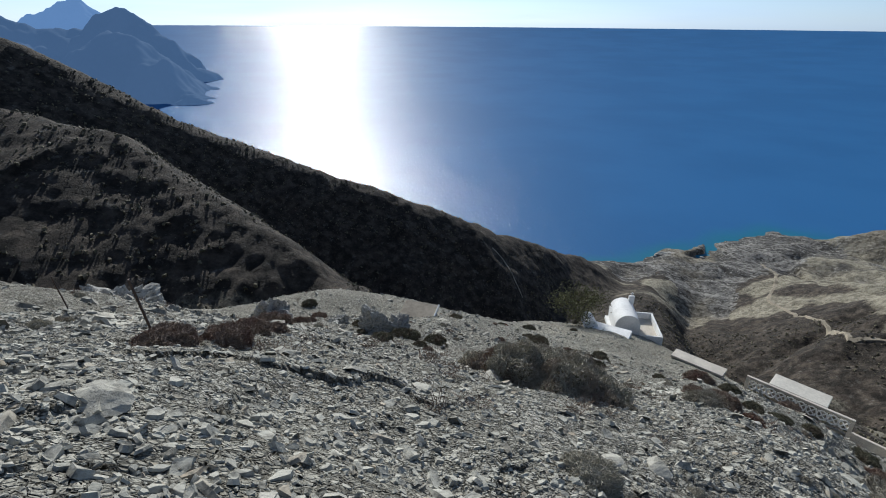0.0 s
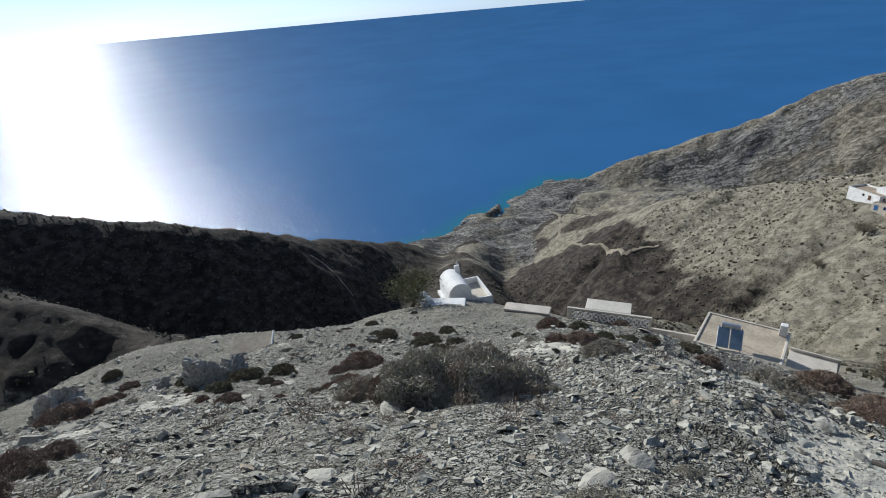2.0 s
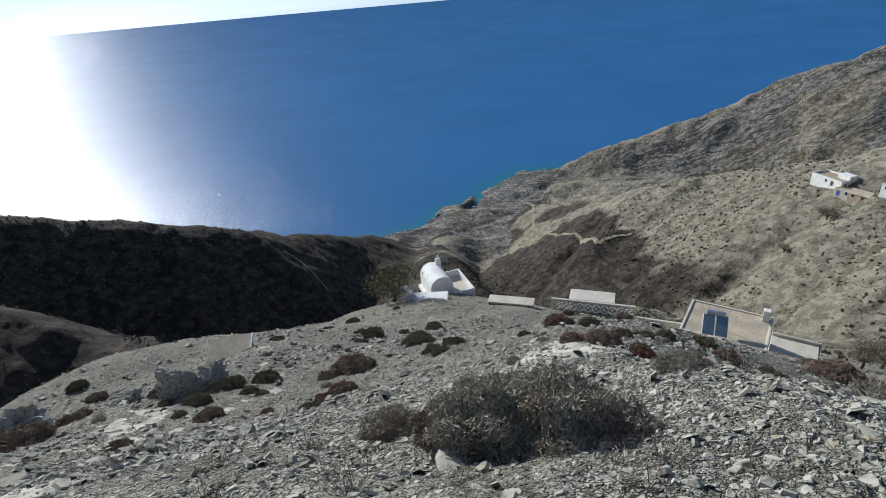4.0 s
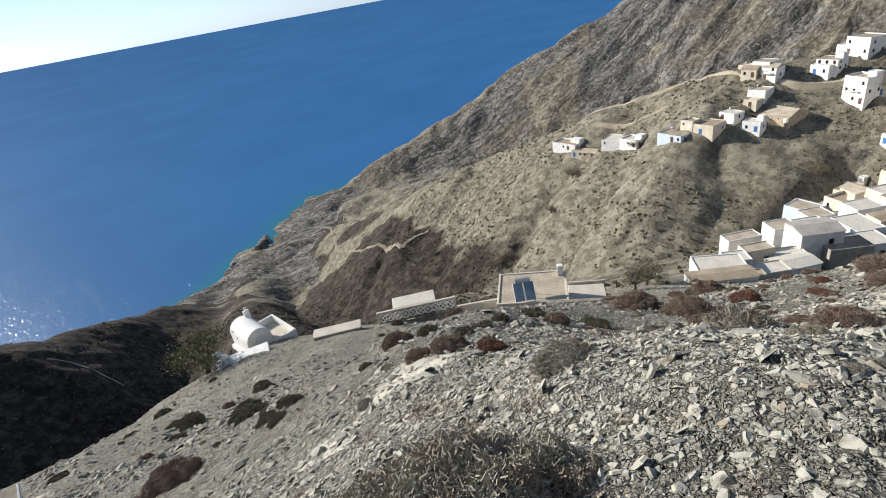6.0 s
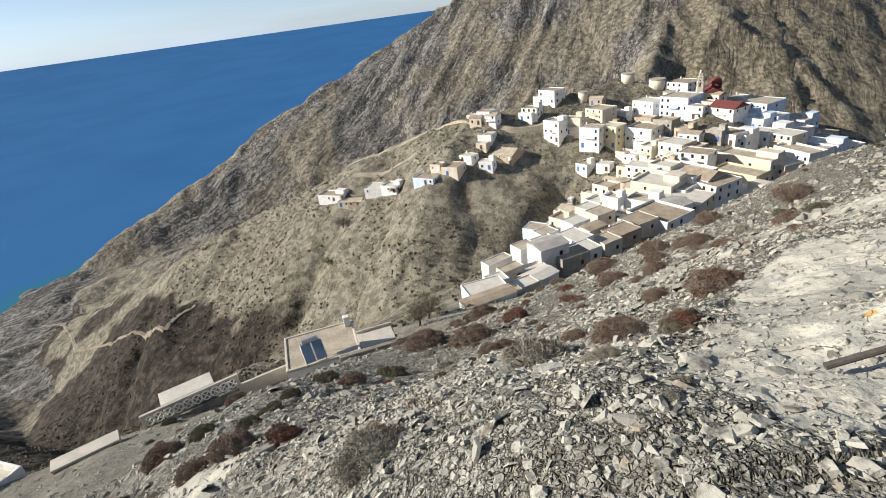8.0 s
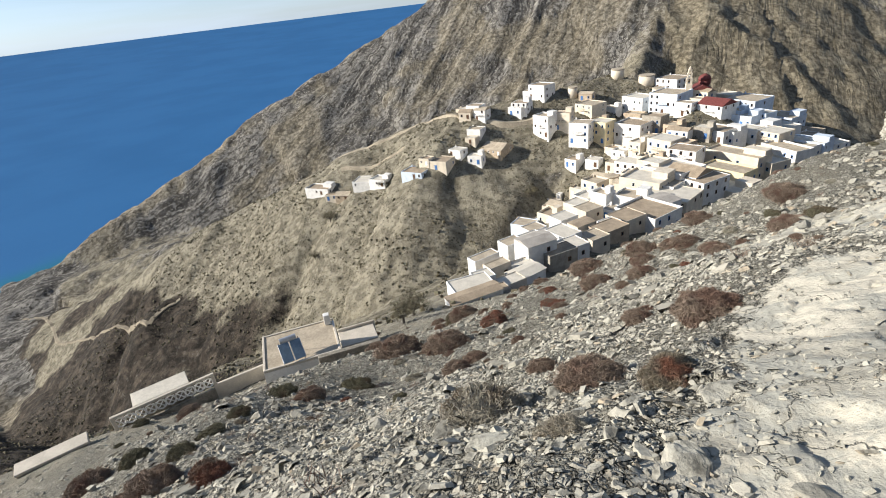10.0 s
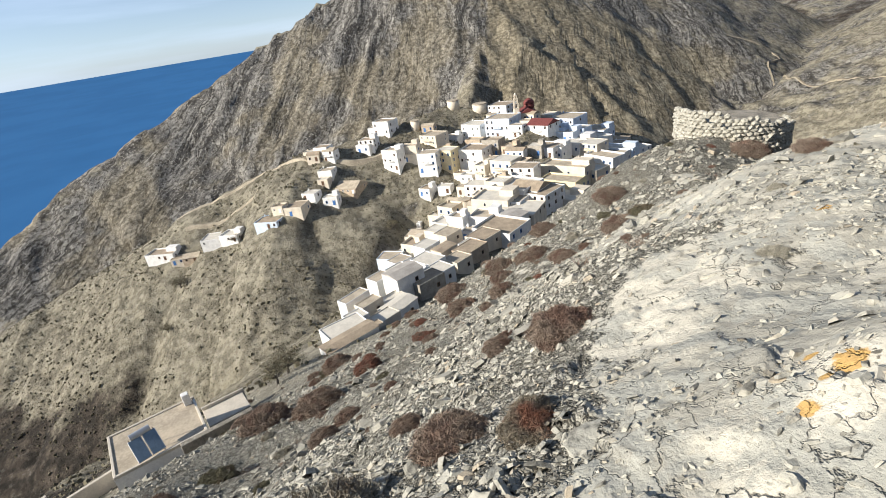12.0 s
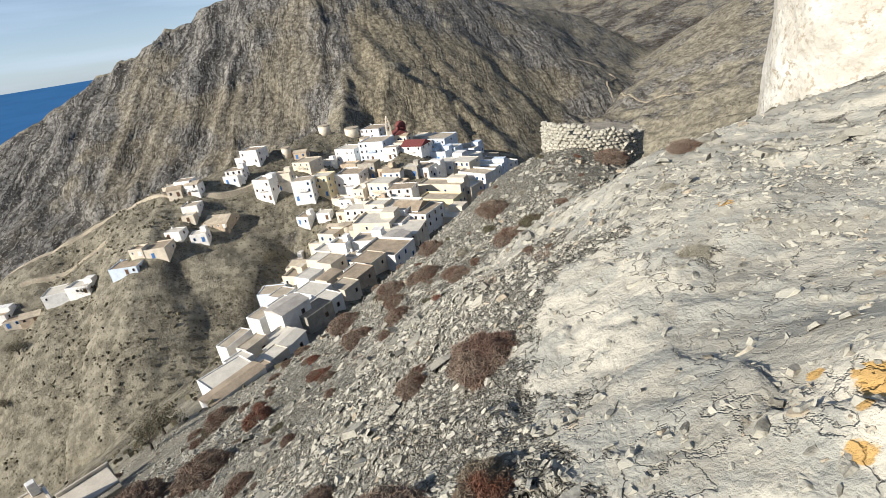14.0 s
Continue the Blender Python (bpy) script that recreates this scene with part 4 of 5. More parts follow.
# the lowest houses, seen from above across the slope's edge
def low_house(x, y, w, d, top, wall, roof, label, yaw=-55, pitch=0.0, gable_windows=0):
    low, _ = lowest(x, y, w, d, yaw)
    tall = max(1.2, top - low + 0.5)
    ob = thing("house", pose(x, y, top - tall, 0, 0, yaw), label, "house", "lowest houses of the village")
    part("wall", a_box(-w / 2, -d / 2, 0, w / 2, d / 2, tall, bevel=0.05), wall, ob)
    bm = bmesh.new()
    pts = [(-w / 2 - 0.1, -d / 2 - 0.15, tall), (w / 2 + 0.1, -d / 2 - 0.15, tall), (w / 2 + 0.1, d / 2 + 0.15, tall), (-w / 2 - 0.1, d / 2 + 0.15, tall)]
    if pitch:
        v = [bm.verts.new(q) for q in pts + [(-w / 2 - 0.1, 0, tall + pitch), (w / 2 + 0.1, 0, tall + pitch)]]
        for f in ((0, 1, 5, 4), (2, 3, 4, 5), (0, 4, 3), (1, 2, 5), (3, 2, 1, 0)):
            bm.faces.new([v[k] for k in f])
        part("roof", bm, roof, ob)
    else:
        bm.free()
        part("roof", a_box(-w / 2 + 0.15, -d / 2 + 0.15, tall - 0.05, w / 2 - 0.15, d / 2 - 0.15, tall + 0.06), roof, ob)
        for c in ((-w / 2, -d / 2, w / 2, -d / 2 + 0.16), (-w / 2, d / 2 - 0.16, w / 2, d / 2), (-w / 2, -d / 2 + 0.16, -w / 2 + 0.16, d / 2 - 0.16), (w / 2 - 0.16, -d / 2 + 0.16, w / 2, d / 2 - 0.16)):
            part("parapet", a_box(c[0], c[1], tall - 0.02, c[2], c[3], tall + 0.2, bevel=0.03), wall, ob)
    if tall > 2.6:
        window_at(ob, w * 0.2, -d / 2 - 0.01, tall - 2.0, 0.7, 0.9, 0, BROWN)
        for k in range(gable_windows):
            window_at(ob, -w / 2 - 0.01, (k - 0.5 * (gable_windows - 1)) * 0.95, tall - 4.6, 0.5, 0.75, 1, BLUE)
    return ob


for row in ((87.9, 0.7, 6.2, 4.8, -42.2, WHITE, ROOF_GREY, "tall narrow white house with a shallow grey pitched roof", -56, 0.5, 2),
            (64.4, 9.4, 8.2, 2.8, -39.2, WHITE, ROOF_DARK, "low white house with a brown earth roof at the slope's foot", -56, 0.25, 0),
            (69.9, 10.6, 6.6, 4.2, -40.8, WHITE, ROOF_WHITE, "low white house with a broad limed flat roof", -62, 0.0, 0),
            (78.2, 2.4, 6.0, 3.8, -43.4, WHITE, ROOF_WHITE, "low white house with a smooth pale roof", -45, 0.35, 0),
            (87.6, -3.4, 6.2, 3.6, -44.4, GREY, ROOF_DARK, "old rubble house with an earth roof", -56, 0.0, 0),
            (82.4, 9.8, 5.4, 2.4, -42.6, WHITE, ROOF, "narrow white house with a tan flat roof", -48, 0.0, 0),
            (79.4, 7.2, 4.4, 2.4, -42.6, CREAM, ROOF, "small cream outhouse with a tan flat roof", -50, 0.0, 0),
            (74.6, 9.2, 3.4, 3.0, -42.0, WHITE, ROOF_WHITE, "small whitewashed yard building with limed roof", -58, 0.0, 0),
            (96.0, 1.4, 4.8, 4.2, -45.6, WHITE, ROOF_WHITE, "small white house with limed flat roof", -52, 0.0, 0),
            (103.0, -5.0, 5.0, 6.2, -47.9, WHITE, ROOF_WHITE, "low white house with a long limed roof", -50, 0.0, 0),
            (113.5, -9.6, 5.4, 3.6, -50.6, CREAM, ROOF_DARK, "low cream house with a brown earth roof", -51, 0.3, 0),
            (112.0, -15.6, 7.6, 5.2, -51.2, PINK, ROOF_DARK, "roofless dark stone house above the lane", -51, 0.0, 0),
            (123.4, -21.1, 7.4, 6.4, -53.6, CREAM, ROOF_DARK, "cream house with a broad brown earth roof", -52, 0.0, 0),
            (108.8, 1.2, 4.6, 4.0, -49.4, WHITE, ROOF, "small white house with a tan roof", -50, 0.0, 0),
            (121.0, -6.0, 5.6, 4.6, -52.2, WHITE, ROOF_WHITE, "white house with a limed flat roof", -50, 0.0, 0),
            (129.0, -12.5, 6.0, 5.0, -53.4, CREAM, ROOF, "cream house with a tan flat roof", -51, 0.0, 0),
            (67.6, 6.2, 3.6, 2.6, -40.6, GREY, ROOF_DARK, "small rubble shed with an earth roof", -56, 0.0, 0),
            (73.2, 4.6, 4.2, 3.0, -42.2, CONCRETE, ROOF_WHITE, "pale paved yard terrace between the houses", -52, 0.0, 0),
            (82.6, 3.4, 5.0, 3.2, -44.6, CONCRETE, ROOF_WHITE, "pale paved terrace beside the tall white house", -55, 0.0, 0),
            (92.6, 5.4, 4.2, 3.4, -44.8, WHITE, ROOF, "small white house with a tan flat roof", -50, 0.0, 0),
            (95.4, -6.2, 5.6, 4.6, -47.0, WHITE, ROOF_WHITE, "low white house with limed flat roof", -55, 0.0, 0),
            (103.4, -11.4, 5.0, 4.6, -49.2, CREAM, ROOF, "low cream house with a tan roof", -52, 0.0, 0),
            (117.6, -16.4, 4.6, 3.6, -52.6, WHITE, ROOF_WHITE, "small white annex with limed roof", -52, 0.0, 0),
            (137.0, -32.0, 8.2, 7.0, -55.4, WHITE, ROOF_GREY, "white house with a grey pitched roof and blue window", -52, 0.5, 1)):
    low_house(*row)


def round_tower(x, y, r, h, label, material, group, taper=0.9, cap=True):
    z = min(ground_at(x + a * r, y + b * r) for a, b in ((1, 0), (-1, 0), (0, 1), (0, -1)))
    ob = thing("windmill_tower", pose(x, y, z - 0.3), label, "windmill", group)
    part("wall", turned(bmesh.new(), [(r, 0), (r * (1 + taper) / 2, h * 0.5), (r * taper, h)], 32), material, ob)
    part("coping", turned(bmesh.new(), [(r * taper + 0.1, h - 0.35), (r * taper + 0.1, h + 0.05)], 32), ROOF, ob)
    part("door", a_box(-0.5, -r - 0.03, 0.3, 0.5, -r + 0.5, 2.2), BROWN, ob)
    return ob


for az, d, r, h in ((98.2, 290, 3.3, 5.5), (101.0, 285, 3.9, 5.5), (102.2, 268, 3.0, 8), (93.8, 270, 2.3, 5.5), (98.0, 186, 2.4, 6.0)):
    px, py, _ = around(az, d, 0)
    round_tower(px, py, r, h, "round cream stone windmill tower without sails on the crest", CREAM, "old mills of the village", 0.98)


def church(x, y, yaw):
    z = ground_at(x, y)
    ob = thing("church", pose(x, y, z - 1, 0, 0, yaw), "cream village church with red dome and stepped bell tower", "church")
    part("nave", a_box(-4, -3, -2, 4, 6, 5.5, bevel=0.05), CREAM, ob)
    bm = bmesh.new()
    v = [bm.verts.new(p) for p in ((-4.2, -3.2, 5.5), (4.2, -3.2, 5.5), (4.2, 6.2, 5.5), (-4.2, 6.2, 5.5), (0, -3.2, 7.4), (0, 6.2, 7.4))]
    for f in ((0, 1, 4), (2, 3, 5), (1, 2, 5, 4), (3, 0, 4, 5), (3, 2, 1, 0)):
        bm.faces.new([v[k] for k in f])
    part("roof", bm, RED_TILE, ob)
    part("drum", turned(bmesh.new(), [(2.6, 6.5), (2.6, 8.6)], 16, 1.5, 3), RED_TILE, ob, "dark red drum")
    part("dome", turned(bmesh.new(), [(2.8, 8.6), (2.6, 9.6), (1.9, 10.5), (0.9, 11.1), (0.15, 11.4)], 16, 1.5, 3), RED_TILE, ob, "dark red dome")
    tower = part("bell_tower", a_box(-7, -3, -2, -4.4, -0.4, 8, bevel=0.06), CREAM, ob)
    for k, (w, z0, z1) in enumerate(((1.15, 8, 10.6), (0.95, 10.6, 12.8), (0.7, 12.8, 14.2))):
        bm = bmesh.new()
        for a in (-1, 1):
            for b in (-1, 1):
                cx, cy = -5.7 + a * (w - 0.2), -1.7 + b * (w - 0.2)
                box(bm, cx - 0.22, cy - 0.22, z0, cx + 0.22, cy + 0.22, z1 - 0.3)
        box(bm, -5.7 - w - 0.1, -1.7 - w - 0.1, z1 - 0.3, -5.7 + w + 0.1, -1.7 + w + 0.1, z1)
        part("belfry_stage", bm, CREAM, tower)
    part("cap", turned(bmesh.new(), [(0.6, 14.2), (0.55, 14.8), (0.3, 15.3), (0.05, 15.6)], 12, -5.7, -1.7), CREAM, tower)
    part("bell", turned(bmesh.new(), [(0.45, 9.0), (0.3, 9.4), (0.2, 9.8)], 12, -5.7, -1.7), BRONZE, tower)
    for k in (-2, 2):
        window_at(ob, k, -3.01, 2.0, 0.9, 1.8, 0, BROWN)
    door_at(ob, 0, -3.01, 0.9, 1.4, 2.6, BROWN)


church(254, -73, -95)

# ---- chapel and its yard on the spur ----


def vault(bm, w, l, h, seg=22):
    """A barrel vault on straight walls, along y."""
    ends = []
    for yy in (-l / 2, l / 2):
        pts = [(-w / 2, 0)] + [(-w / 2 * math.cos(k * math.pi / seg), h - w / 2 + w / 2 * math.sin(k * math.pi / seg)) for k in range(seg + 1)] + [(w / 2, 0)]
        ends.append([bm.verts.new((px, yy, pz)) for px, pz in pts])
    a, b = ends
    for k in range(len(a) - 1):
        bm.faces.new((a[k + 1], a[k], b[k], b[k + 1]))
    bm.faces.new(a), bm.faces.new(b[::-1])
    return bm


CHAPEL = (22.5, 51.9)
cz = -34.3
chapel = thing("chapel", pose(*CHAPEL, cz, 0, 0, -8), "small whitewashed barrel-vaulted chapel on a terrace above the ravine", "chapel")
part("nave", vault(bmesh.new(), 3.0, 4.6, 3.3), WHITE, chapel)
part("side_bench", a_box(-1.95, -2.2, 0, -1.5, 2.2, 0.5, bevel=0.04), WHITE, chapel)
bell = part("bell_gable", a_box(0.6, 1.6, 2.7, 1.3, 2.0, 3.9, bevel=0.05), WHITE, chapel)
part("cross", box(box(bmesh.new(), 0.9, 1.76, 3.9, 1.0, 1.84, 4.4), 0.75, 1.76, 4.15, 1.15, 1.84, 4.25), WHITE, bell)
yard = thing("chapel_yard", pose(25.0, 51.6, cz, 0, 0, -8), "whitewashed parapet walls round the paved chapel yard", "yard wall")
part("paving", a_box(-1.1, -2.6, -2.5, 1.5, 2.8, 0.05), CONCRETE, yard)
for c in ((1.5, -2.6, 1.75, 2.8), (-1.1, 2.8, 1.75, 3.05), (-0.2, -2.85, 1.75, -2.6)):
    part("parapet", a_box(c[0], c[1], -2.5, c[2], c[3], 0.9, bevel=0.04), WHITE, yard)
terrace = thing("chapel_terrace", pose(18.4, 46.2, -30.9, 0, 0, -30), "whitewashed stepped terrace beside the chapel", "terrace")
part("platform", a_box(-1.6, -1.6, -2, 2.6, 1.2, 0.1, bevel=0.05), WHITE, terrace)
part("step", a_box(-2.6, -1.0, -2, -1.6, 1.0, -0.25, bevel=0.04), WHITE, terrace)
part("cistern", vault(bmesh.new(), 1.5, 2.2, 1.0), WHITE, terrace).matrix_basis = pose(-2.3, 0.6, -0.1, 0, 0, 30)
slab = thing("terrace_roof", pose(26.2, 40.0, ground_at(26.2, 40.0) - 0.2, 0, 0, -44), "pale concrete roof slab of a sunken shed on the slope", "shed roof")
part("slab", a_box(-2.6, -0.8, 0.6, 2.6, 0.8, 0.85, bevel=0.03), CONCRETE, slab)
part("wall", a_box(-2.5, -0.7, -2, 2.5, 0.7, 0.6), GREY, slab)

shed = thing("goat_shed", pose(-2.5, 25.3, ground_at(-2.5, 25.3) - 0.85, 0, 0, -18), "low tan shed with a sloping earth roof in the hollow", "shed")
bm = bmesh.new()
v = [bm.verts.new(q) for q in ((-1.1, -0.9, 0), (1.1, -0.9, 0), (1.1, 0.9, 0), (-1.1, 0.9, 0), (-1.1, -0.9, 0.75), (1.1, -0.9, 0.75), (1.1, 0.9, 1.3), (-1.1, 0.9, 1.3))]
for f in ((0, 1, 5, 4), (1, 2, 6, 5), (2, 3, 7, 6), (3, 0, 4, 7), (3, 2, 1, 0), (4, 5, 6, 7)):
    bm.faces.new([v[k] for k in f])
part("wall", bm, TERRACE, shed)
part("roof", a_box(-1.2, -1.05, 0, 1.15, 1.1, 0.1, bevel=0.02), ROOF, shed).matrix_basis = pose(0, 0, 1.03, 17, 0, 0)
part("ridge_board", a_box(1.15, -1.05, 0, 1.25, 1.1, 0.16, bevel=0.02), WHITE, shed).matrix_basis = pose(0, 0, 1.03, 17, 0, 0)

# ---- wall with a lattice balustrade ----
pz = -32.35
lattice = thing("courtyard_house", pose(33.3, 34.6, pz, 0, 0, -46), "low white house with a flat limed roof behind a lattice balustrade", "house")
part("roof", a_box(-2.6, 0.35, 1.1, 2.3, 2.6, 1.5, bevel=0.03), ROOF_WHITE, lattice)
# stone-dark instead of whitewashed: shade under the roof is put into its colour
part("wall", a_box(-2.4, 2.1, -3.5, 2.1, 2.5, 1.1), TERRACE, lattice)
for k in (-2.45, 2.1):
    part("pillar", a_box(k - 0.12, 0.4, -3.0, k + 0.12, 0.64, 1.1, bevel=0.02), CONCRETE, lattice)
part("beam", a_box(-4.5, -0.15, 1.35, 4.5, 0.15, 1.6, bevel=0.02), CONCRETE, lattice)
for k in (-4.35, 4.35):
    part("post", a_box(k - 0.15, -0.15, -2.2, k + 0.15, 0.15, 1.35, bevel=0.02), CONCRETE, lattice)
bm = bmesh.new()
for k in range(10):
    cx = -3.9 + k * 0.86
    for a in range(8):
        t0, t1 = a * math.tau / 8, (a + 1) * math.tau / 8
        rod(bm, (cx + 0.44 * math.cos(t0), 0, 0.72 + 0.5 * math.sin(t0)), (cx + 0.44 * math.cos(t1), 0, 0.72 + 0.5 * math.sin(t1)), 0.08, 4)
    rod(bm, (cx - 0.36, 0, 0.3), (cx + 0.36, 0, 1.15), 0.06, 4)
    rod(bm, (cx - 0.36, 0, 1.15), (cx + 0.36, 0, 0.3), 0.06, 4)
part("balustrade", bm, WHITE, lattice, "white pierced lattice balustrade")
part("plinth", a_box(-4.2, -0.12, -2.2, 4.2, 0.12, -0.1), TERRACE, lattice)
low_wall = thing("garden_wall", pose(38.0, 29.6, -33.0, 0, 0, -50), "low pale garden wall running down beside the houses", "wall")
part("wall", a_box(-2.6, -0.15, -1.5, 2.6, 0.15, 0.9, bevel=0.03), CONCRETE, low_wall)
part("pier", a_box(2.6, -0.4, -1.5, 3.4, 0.4, 1.5, bevel=0.05), CONCRETE, low_wall)

# ---- flat-roofed house with the water heater ----
sz = -28.6
flat = thing("flat_roof_house", pose(38.2, 22.4, sz, 0, 0, -62), "flat-roofed house with beige screed roof and white parapet", "house")
part("wall", a_box(-3.5, -2.9, -4.5, 3.5, 2.9, 0.0), WHITE, flat)
part("roof", a_box(-3.3, -2.7, -0.02, 3.3, 2.7, 0.1), ROOF, flat)
for c in ((-3.5, -2.9, -3.28, 2.9), (3.28, -2.9, 3.5, 1.2), (-3.28, 2.68, 3.5, 2.9), (-3.28, -2.9, 3.28, -2.68)):
    part("parapet", a_box(c[0], c[1], -0.1, c[2], c[3], 0.2, bevel=0.03), CONCRETE, flat)
part("chimney", a_box(2.6, 1.9, 0.1, 3.2, 2.5, 1.2, bevel=0.04), WHITE, flat)
heater = thing("solar_water_heater", pose(35.9, 22.0, sz + 0.1, 0, 0, -62 + 10), "solar water heater with two glazed collectors and a steel tank", "water heater")
for k in (-1.02, 0.04):
    col = part("collector", box(bmesh.new(), k, -0.05, 0, k + 0.98, 0.05, 1.9, bevel=0.02), ALU, heater)
    col.matrix_basis = pose(0, -0.6, 0.25, -48, 0, 0)
    part("glazing", a_box(k + 0.05, -0.07, 0.05, k + 0.93, -0.045, 1.85), PANEL, col)
bm = rod(bmesh.new(), (-0.75, 1.0, 1.65), (0.75, 1.0, 1.65), 0.28, 16)
part("tank", bm, ALU, heater)
for k in (-0.9, 0.9):
    bm = rod(bmesh.new(), (k, 0.95, 0), (k, 0.95, 1.6), 0.03)
    rod(bm, (k, -0.6, 0), (k, 0.95, 0.02), 0.03)
    part("stand", bm, STEEL, heater)
annex = thing("lower_terrace", pose(43.6, 18.6, -31.0, 0, 0, -62), "pale concrete terrace with a retaining wall below the houses", "terrace")
part("paving", a_box(-2.2, -1.4, -2, 1.6, 1.4, -0.3, bevel=0.03), CONCRETE, annex)
part("parapet", a_box(-2.2, 1.4, -2, 1.8, 1.6, 0.0, bevel=0.03), CONCRETE, annex)
steps = thing("wall_steps", pose(34.4, 18.2, -26.9, 0, 0, -62), "rough stone retaining wall beside the flat-roofed house", "retaining wall")
part("wall", a_box(-0.5, -0.25, -2.0, 5.0, 0.25, 0.1, bevel=0.04), TERRACE, steps)

# ---- the near windmill and the ruin ----
mx, my = 12.32, -17.7
mill = thing("windmill_tower", pose(mx, my, -6.2), "tall whitewashed stone windmill tower with flaking limewash", "windmill")
bm = bmesh.new()
turned(bm, [(3.2, 0), (3.15, 1.2), (3.07, 3.0), (2.98, 5.0), (2.88, 7.2)], 96)
bmesh.ops.subdivide_edges(bm, edges=[e for e in bm.edges if abs(e.verts[0].co.z - e.verts[1].co.z) > 0.5], cuts=14)
for v in bm.verts:
    n = noise.noise(v.co * 1.1) * 0.07 + noise.noise(v.co * 3.5) * 0.035
    v.co.x *= 1 + n / 3
    v.co.y *= 1 + n / 3
part("wall", bm, MILL, mill)
part("coping", turned(bmesh.new(), [(3.0, 7.2), (3.0, 7.5), (2.7, 7.6)], 48), MILL, mill)


def rubble_wall(ob, cx, cy, r, a0, a1, tall, rng, size=0.3):
    """A broken round wall of single stones."""
    shapes = []
    for s in range(5):
        bm = bmesh.new()
        bmesh.ops.create_icosphere(bm, subdivisions=1, radius=0.5)
        for v in bm.verts:
            v.co *= 1 + 0.35 * noise.noise(v.co * 2.3 + Vector((s * 9, 0, 0)))
        shapes.append(mesh_of("stone", bm, PALE_STONE))
    made = 0
    steps = int(r * radians(a1 - a0) / (size * 0.85))
    for row in range(int(tall / (size * 0.55))):
        for k in range(steps):
            t = k / steps
            top = tall * (0.45 + 0.55 * max(0.0, 1 - abs(t - 0.22) * 1.7)) + 0.15 * rng.random()
            if row * size * 0.55 > top:
                continue
            a = radians(a0 + (a1 - a0) * (t + 0.5 * (row % 2) / steps))
            st = new("stone", shapes[rng.randrange(5)])
            st.parent = ob
            st.matrix_basis = pose(cx + (r + rng.uniform(-0.06, 0.06)) * math.cos(a), cy + (r + rng.uniform(-0.06, 0.06)) * math.sin(a), row * size * 0.55 + rng.uniform(-0.03, 0.03), rng.uniform(-12, 12), rng.uniform(-12, 12), rng.uniform(0, 360)) @ Matrix.Diagonal((size * rng.uniform(0.95, 1.35), size * rng.uniform(0.9, 1.2), size * rng.uniform(0.65, 0.85), 1))
            made += 1


rx, ry = 27.9, -19.2
rz = min(ground_at(rx - 2, ry + 2), ground_at(rx - 2.5, ry), ground_at(rx, ry + 2.5))
ruin = thing("ruined_mill", pose(rx, ry, rz - 0.5), "broken round wall of pale rubble stones, a ruined windmill", "ruin")
rubble_wall(ruin, 0, 0, 2.7, 60, 265, 2.7, random.Random(3), 0.34)
part("core", turned(bmesh.new(), [(2.45, 0), (2.45, 1.3), (2.2, 1.5)], 24), TERRACE, ruin, "rubble and earth filling inside the ruin")

# ---- roads ----


def road(name, line, width, label, material):
    pts = [Vector((px, py, 0)) for px, py in line]
    fine = []
    for a, b in zip(pts[:-1], pts[1:]):
        n = max(2, int((b - a).length / 2.5))
        fine += [a.lerp(b, k / n) for k in range(n)]
    fine.append(pts[-1])
    for _ in range(6):
        fine = [fine[0]] + [(fine[k - 1] + fine[k] * 2 + fine[k + 1]) / 4 for k in range(1, len(fine) - 1)] + [fine[-1]]
    bm = bmesh.new()
    rows = []
    ways = [(fine[min(k + 1, len(fine) - 1)] - fine[max(k - 1, 0)]).normalized() for k in range(len(fine))]
    flank = [p + Vector((-d.y, d.x, 0)) * s for p, d in zip(fine, ways) for s in (-width / 2, 0, width / 2)]
    heights = relief(np.array([q.x for q in flank]), np.array([q.y for q in flank])).reshape(-1, 3).mean(1)
    for k, p in enumerate(fine):
        side = Vector((-ways[k].y, ways[k].x, 0))
        z = float(heights[k]) + 0.2
        rows.append([bm.verts.new((*(p + side * s)[:2], z + dz)) for s, dz in ((-width / 2 - 1.2, -3.0), (-width / 2, 0), (width / 2, 0), (width / 2 + 1.2, -3.0))])
    for a, b in zip(rows[:-1], rows[1:]):
        for k in range(3):
            bm.faces.new((a[k], a[k + 1], b[k + 1], b[k]))
    bmesh.ops.recalc_face_normals(bm, faces=bm.faces)
    return tagged(new(name, mesh_of(name, bm, material)), label, "road", kind="structure")


road("road", [around(az, d, 0)[:2] for az, d in ((62, 300), (66, 291), (69, 284), (72, 279), (75, 274), (77.5, 269), (80, 260), (83, 250), (87, 246), (91, 250))], 4.0, "pale dusty road along the crest into the village", TRACK)
road("road", [(300, 430), (291, 396), (262, 352), (240, 326), (229, 284), (218, 258), (212, 236), (200, 212), (188, 194)], 2.6, "pale dirt track winding down towards the shore", EARTH_TRACK)
road("road", [(188, 194), (192, 195), (203, 193.7), (206.5, 188)], 2.6, "short pale dirt track cut into the slope", EARTH_TRACK)
road("road", [(560, -390), (556, -427), (531, -435), (514, -405), (420, -358), (376, -361), (336, -364)], 2.6, "pale road winding through the valley behind the village", EARTH_TRACK)
road("road", [around(az, d, 0)[:2] for az, d in ((68, 268), (70.5, 262), (73, 258), (76, 252))], 3.0, "pale lane below the crest", TRACK)

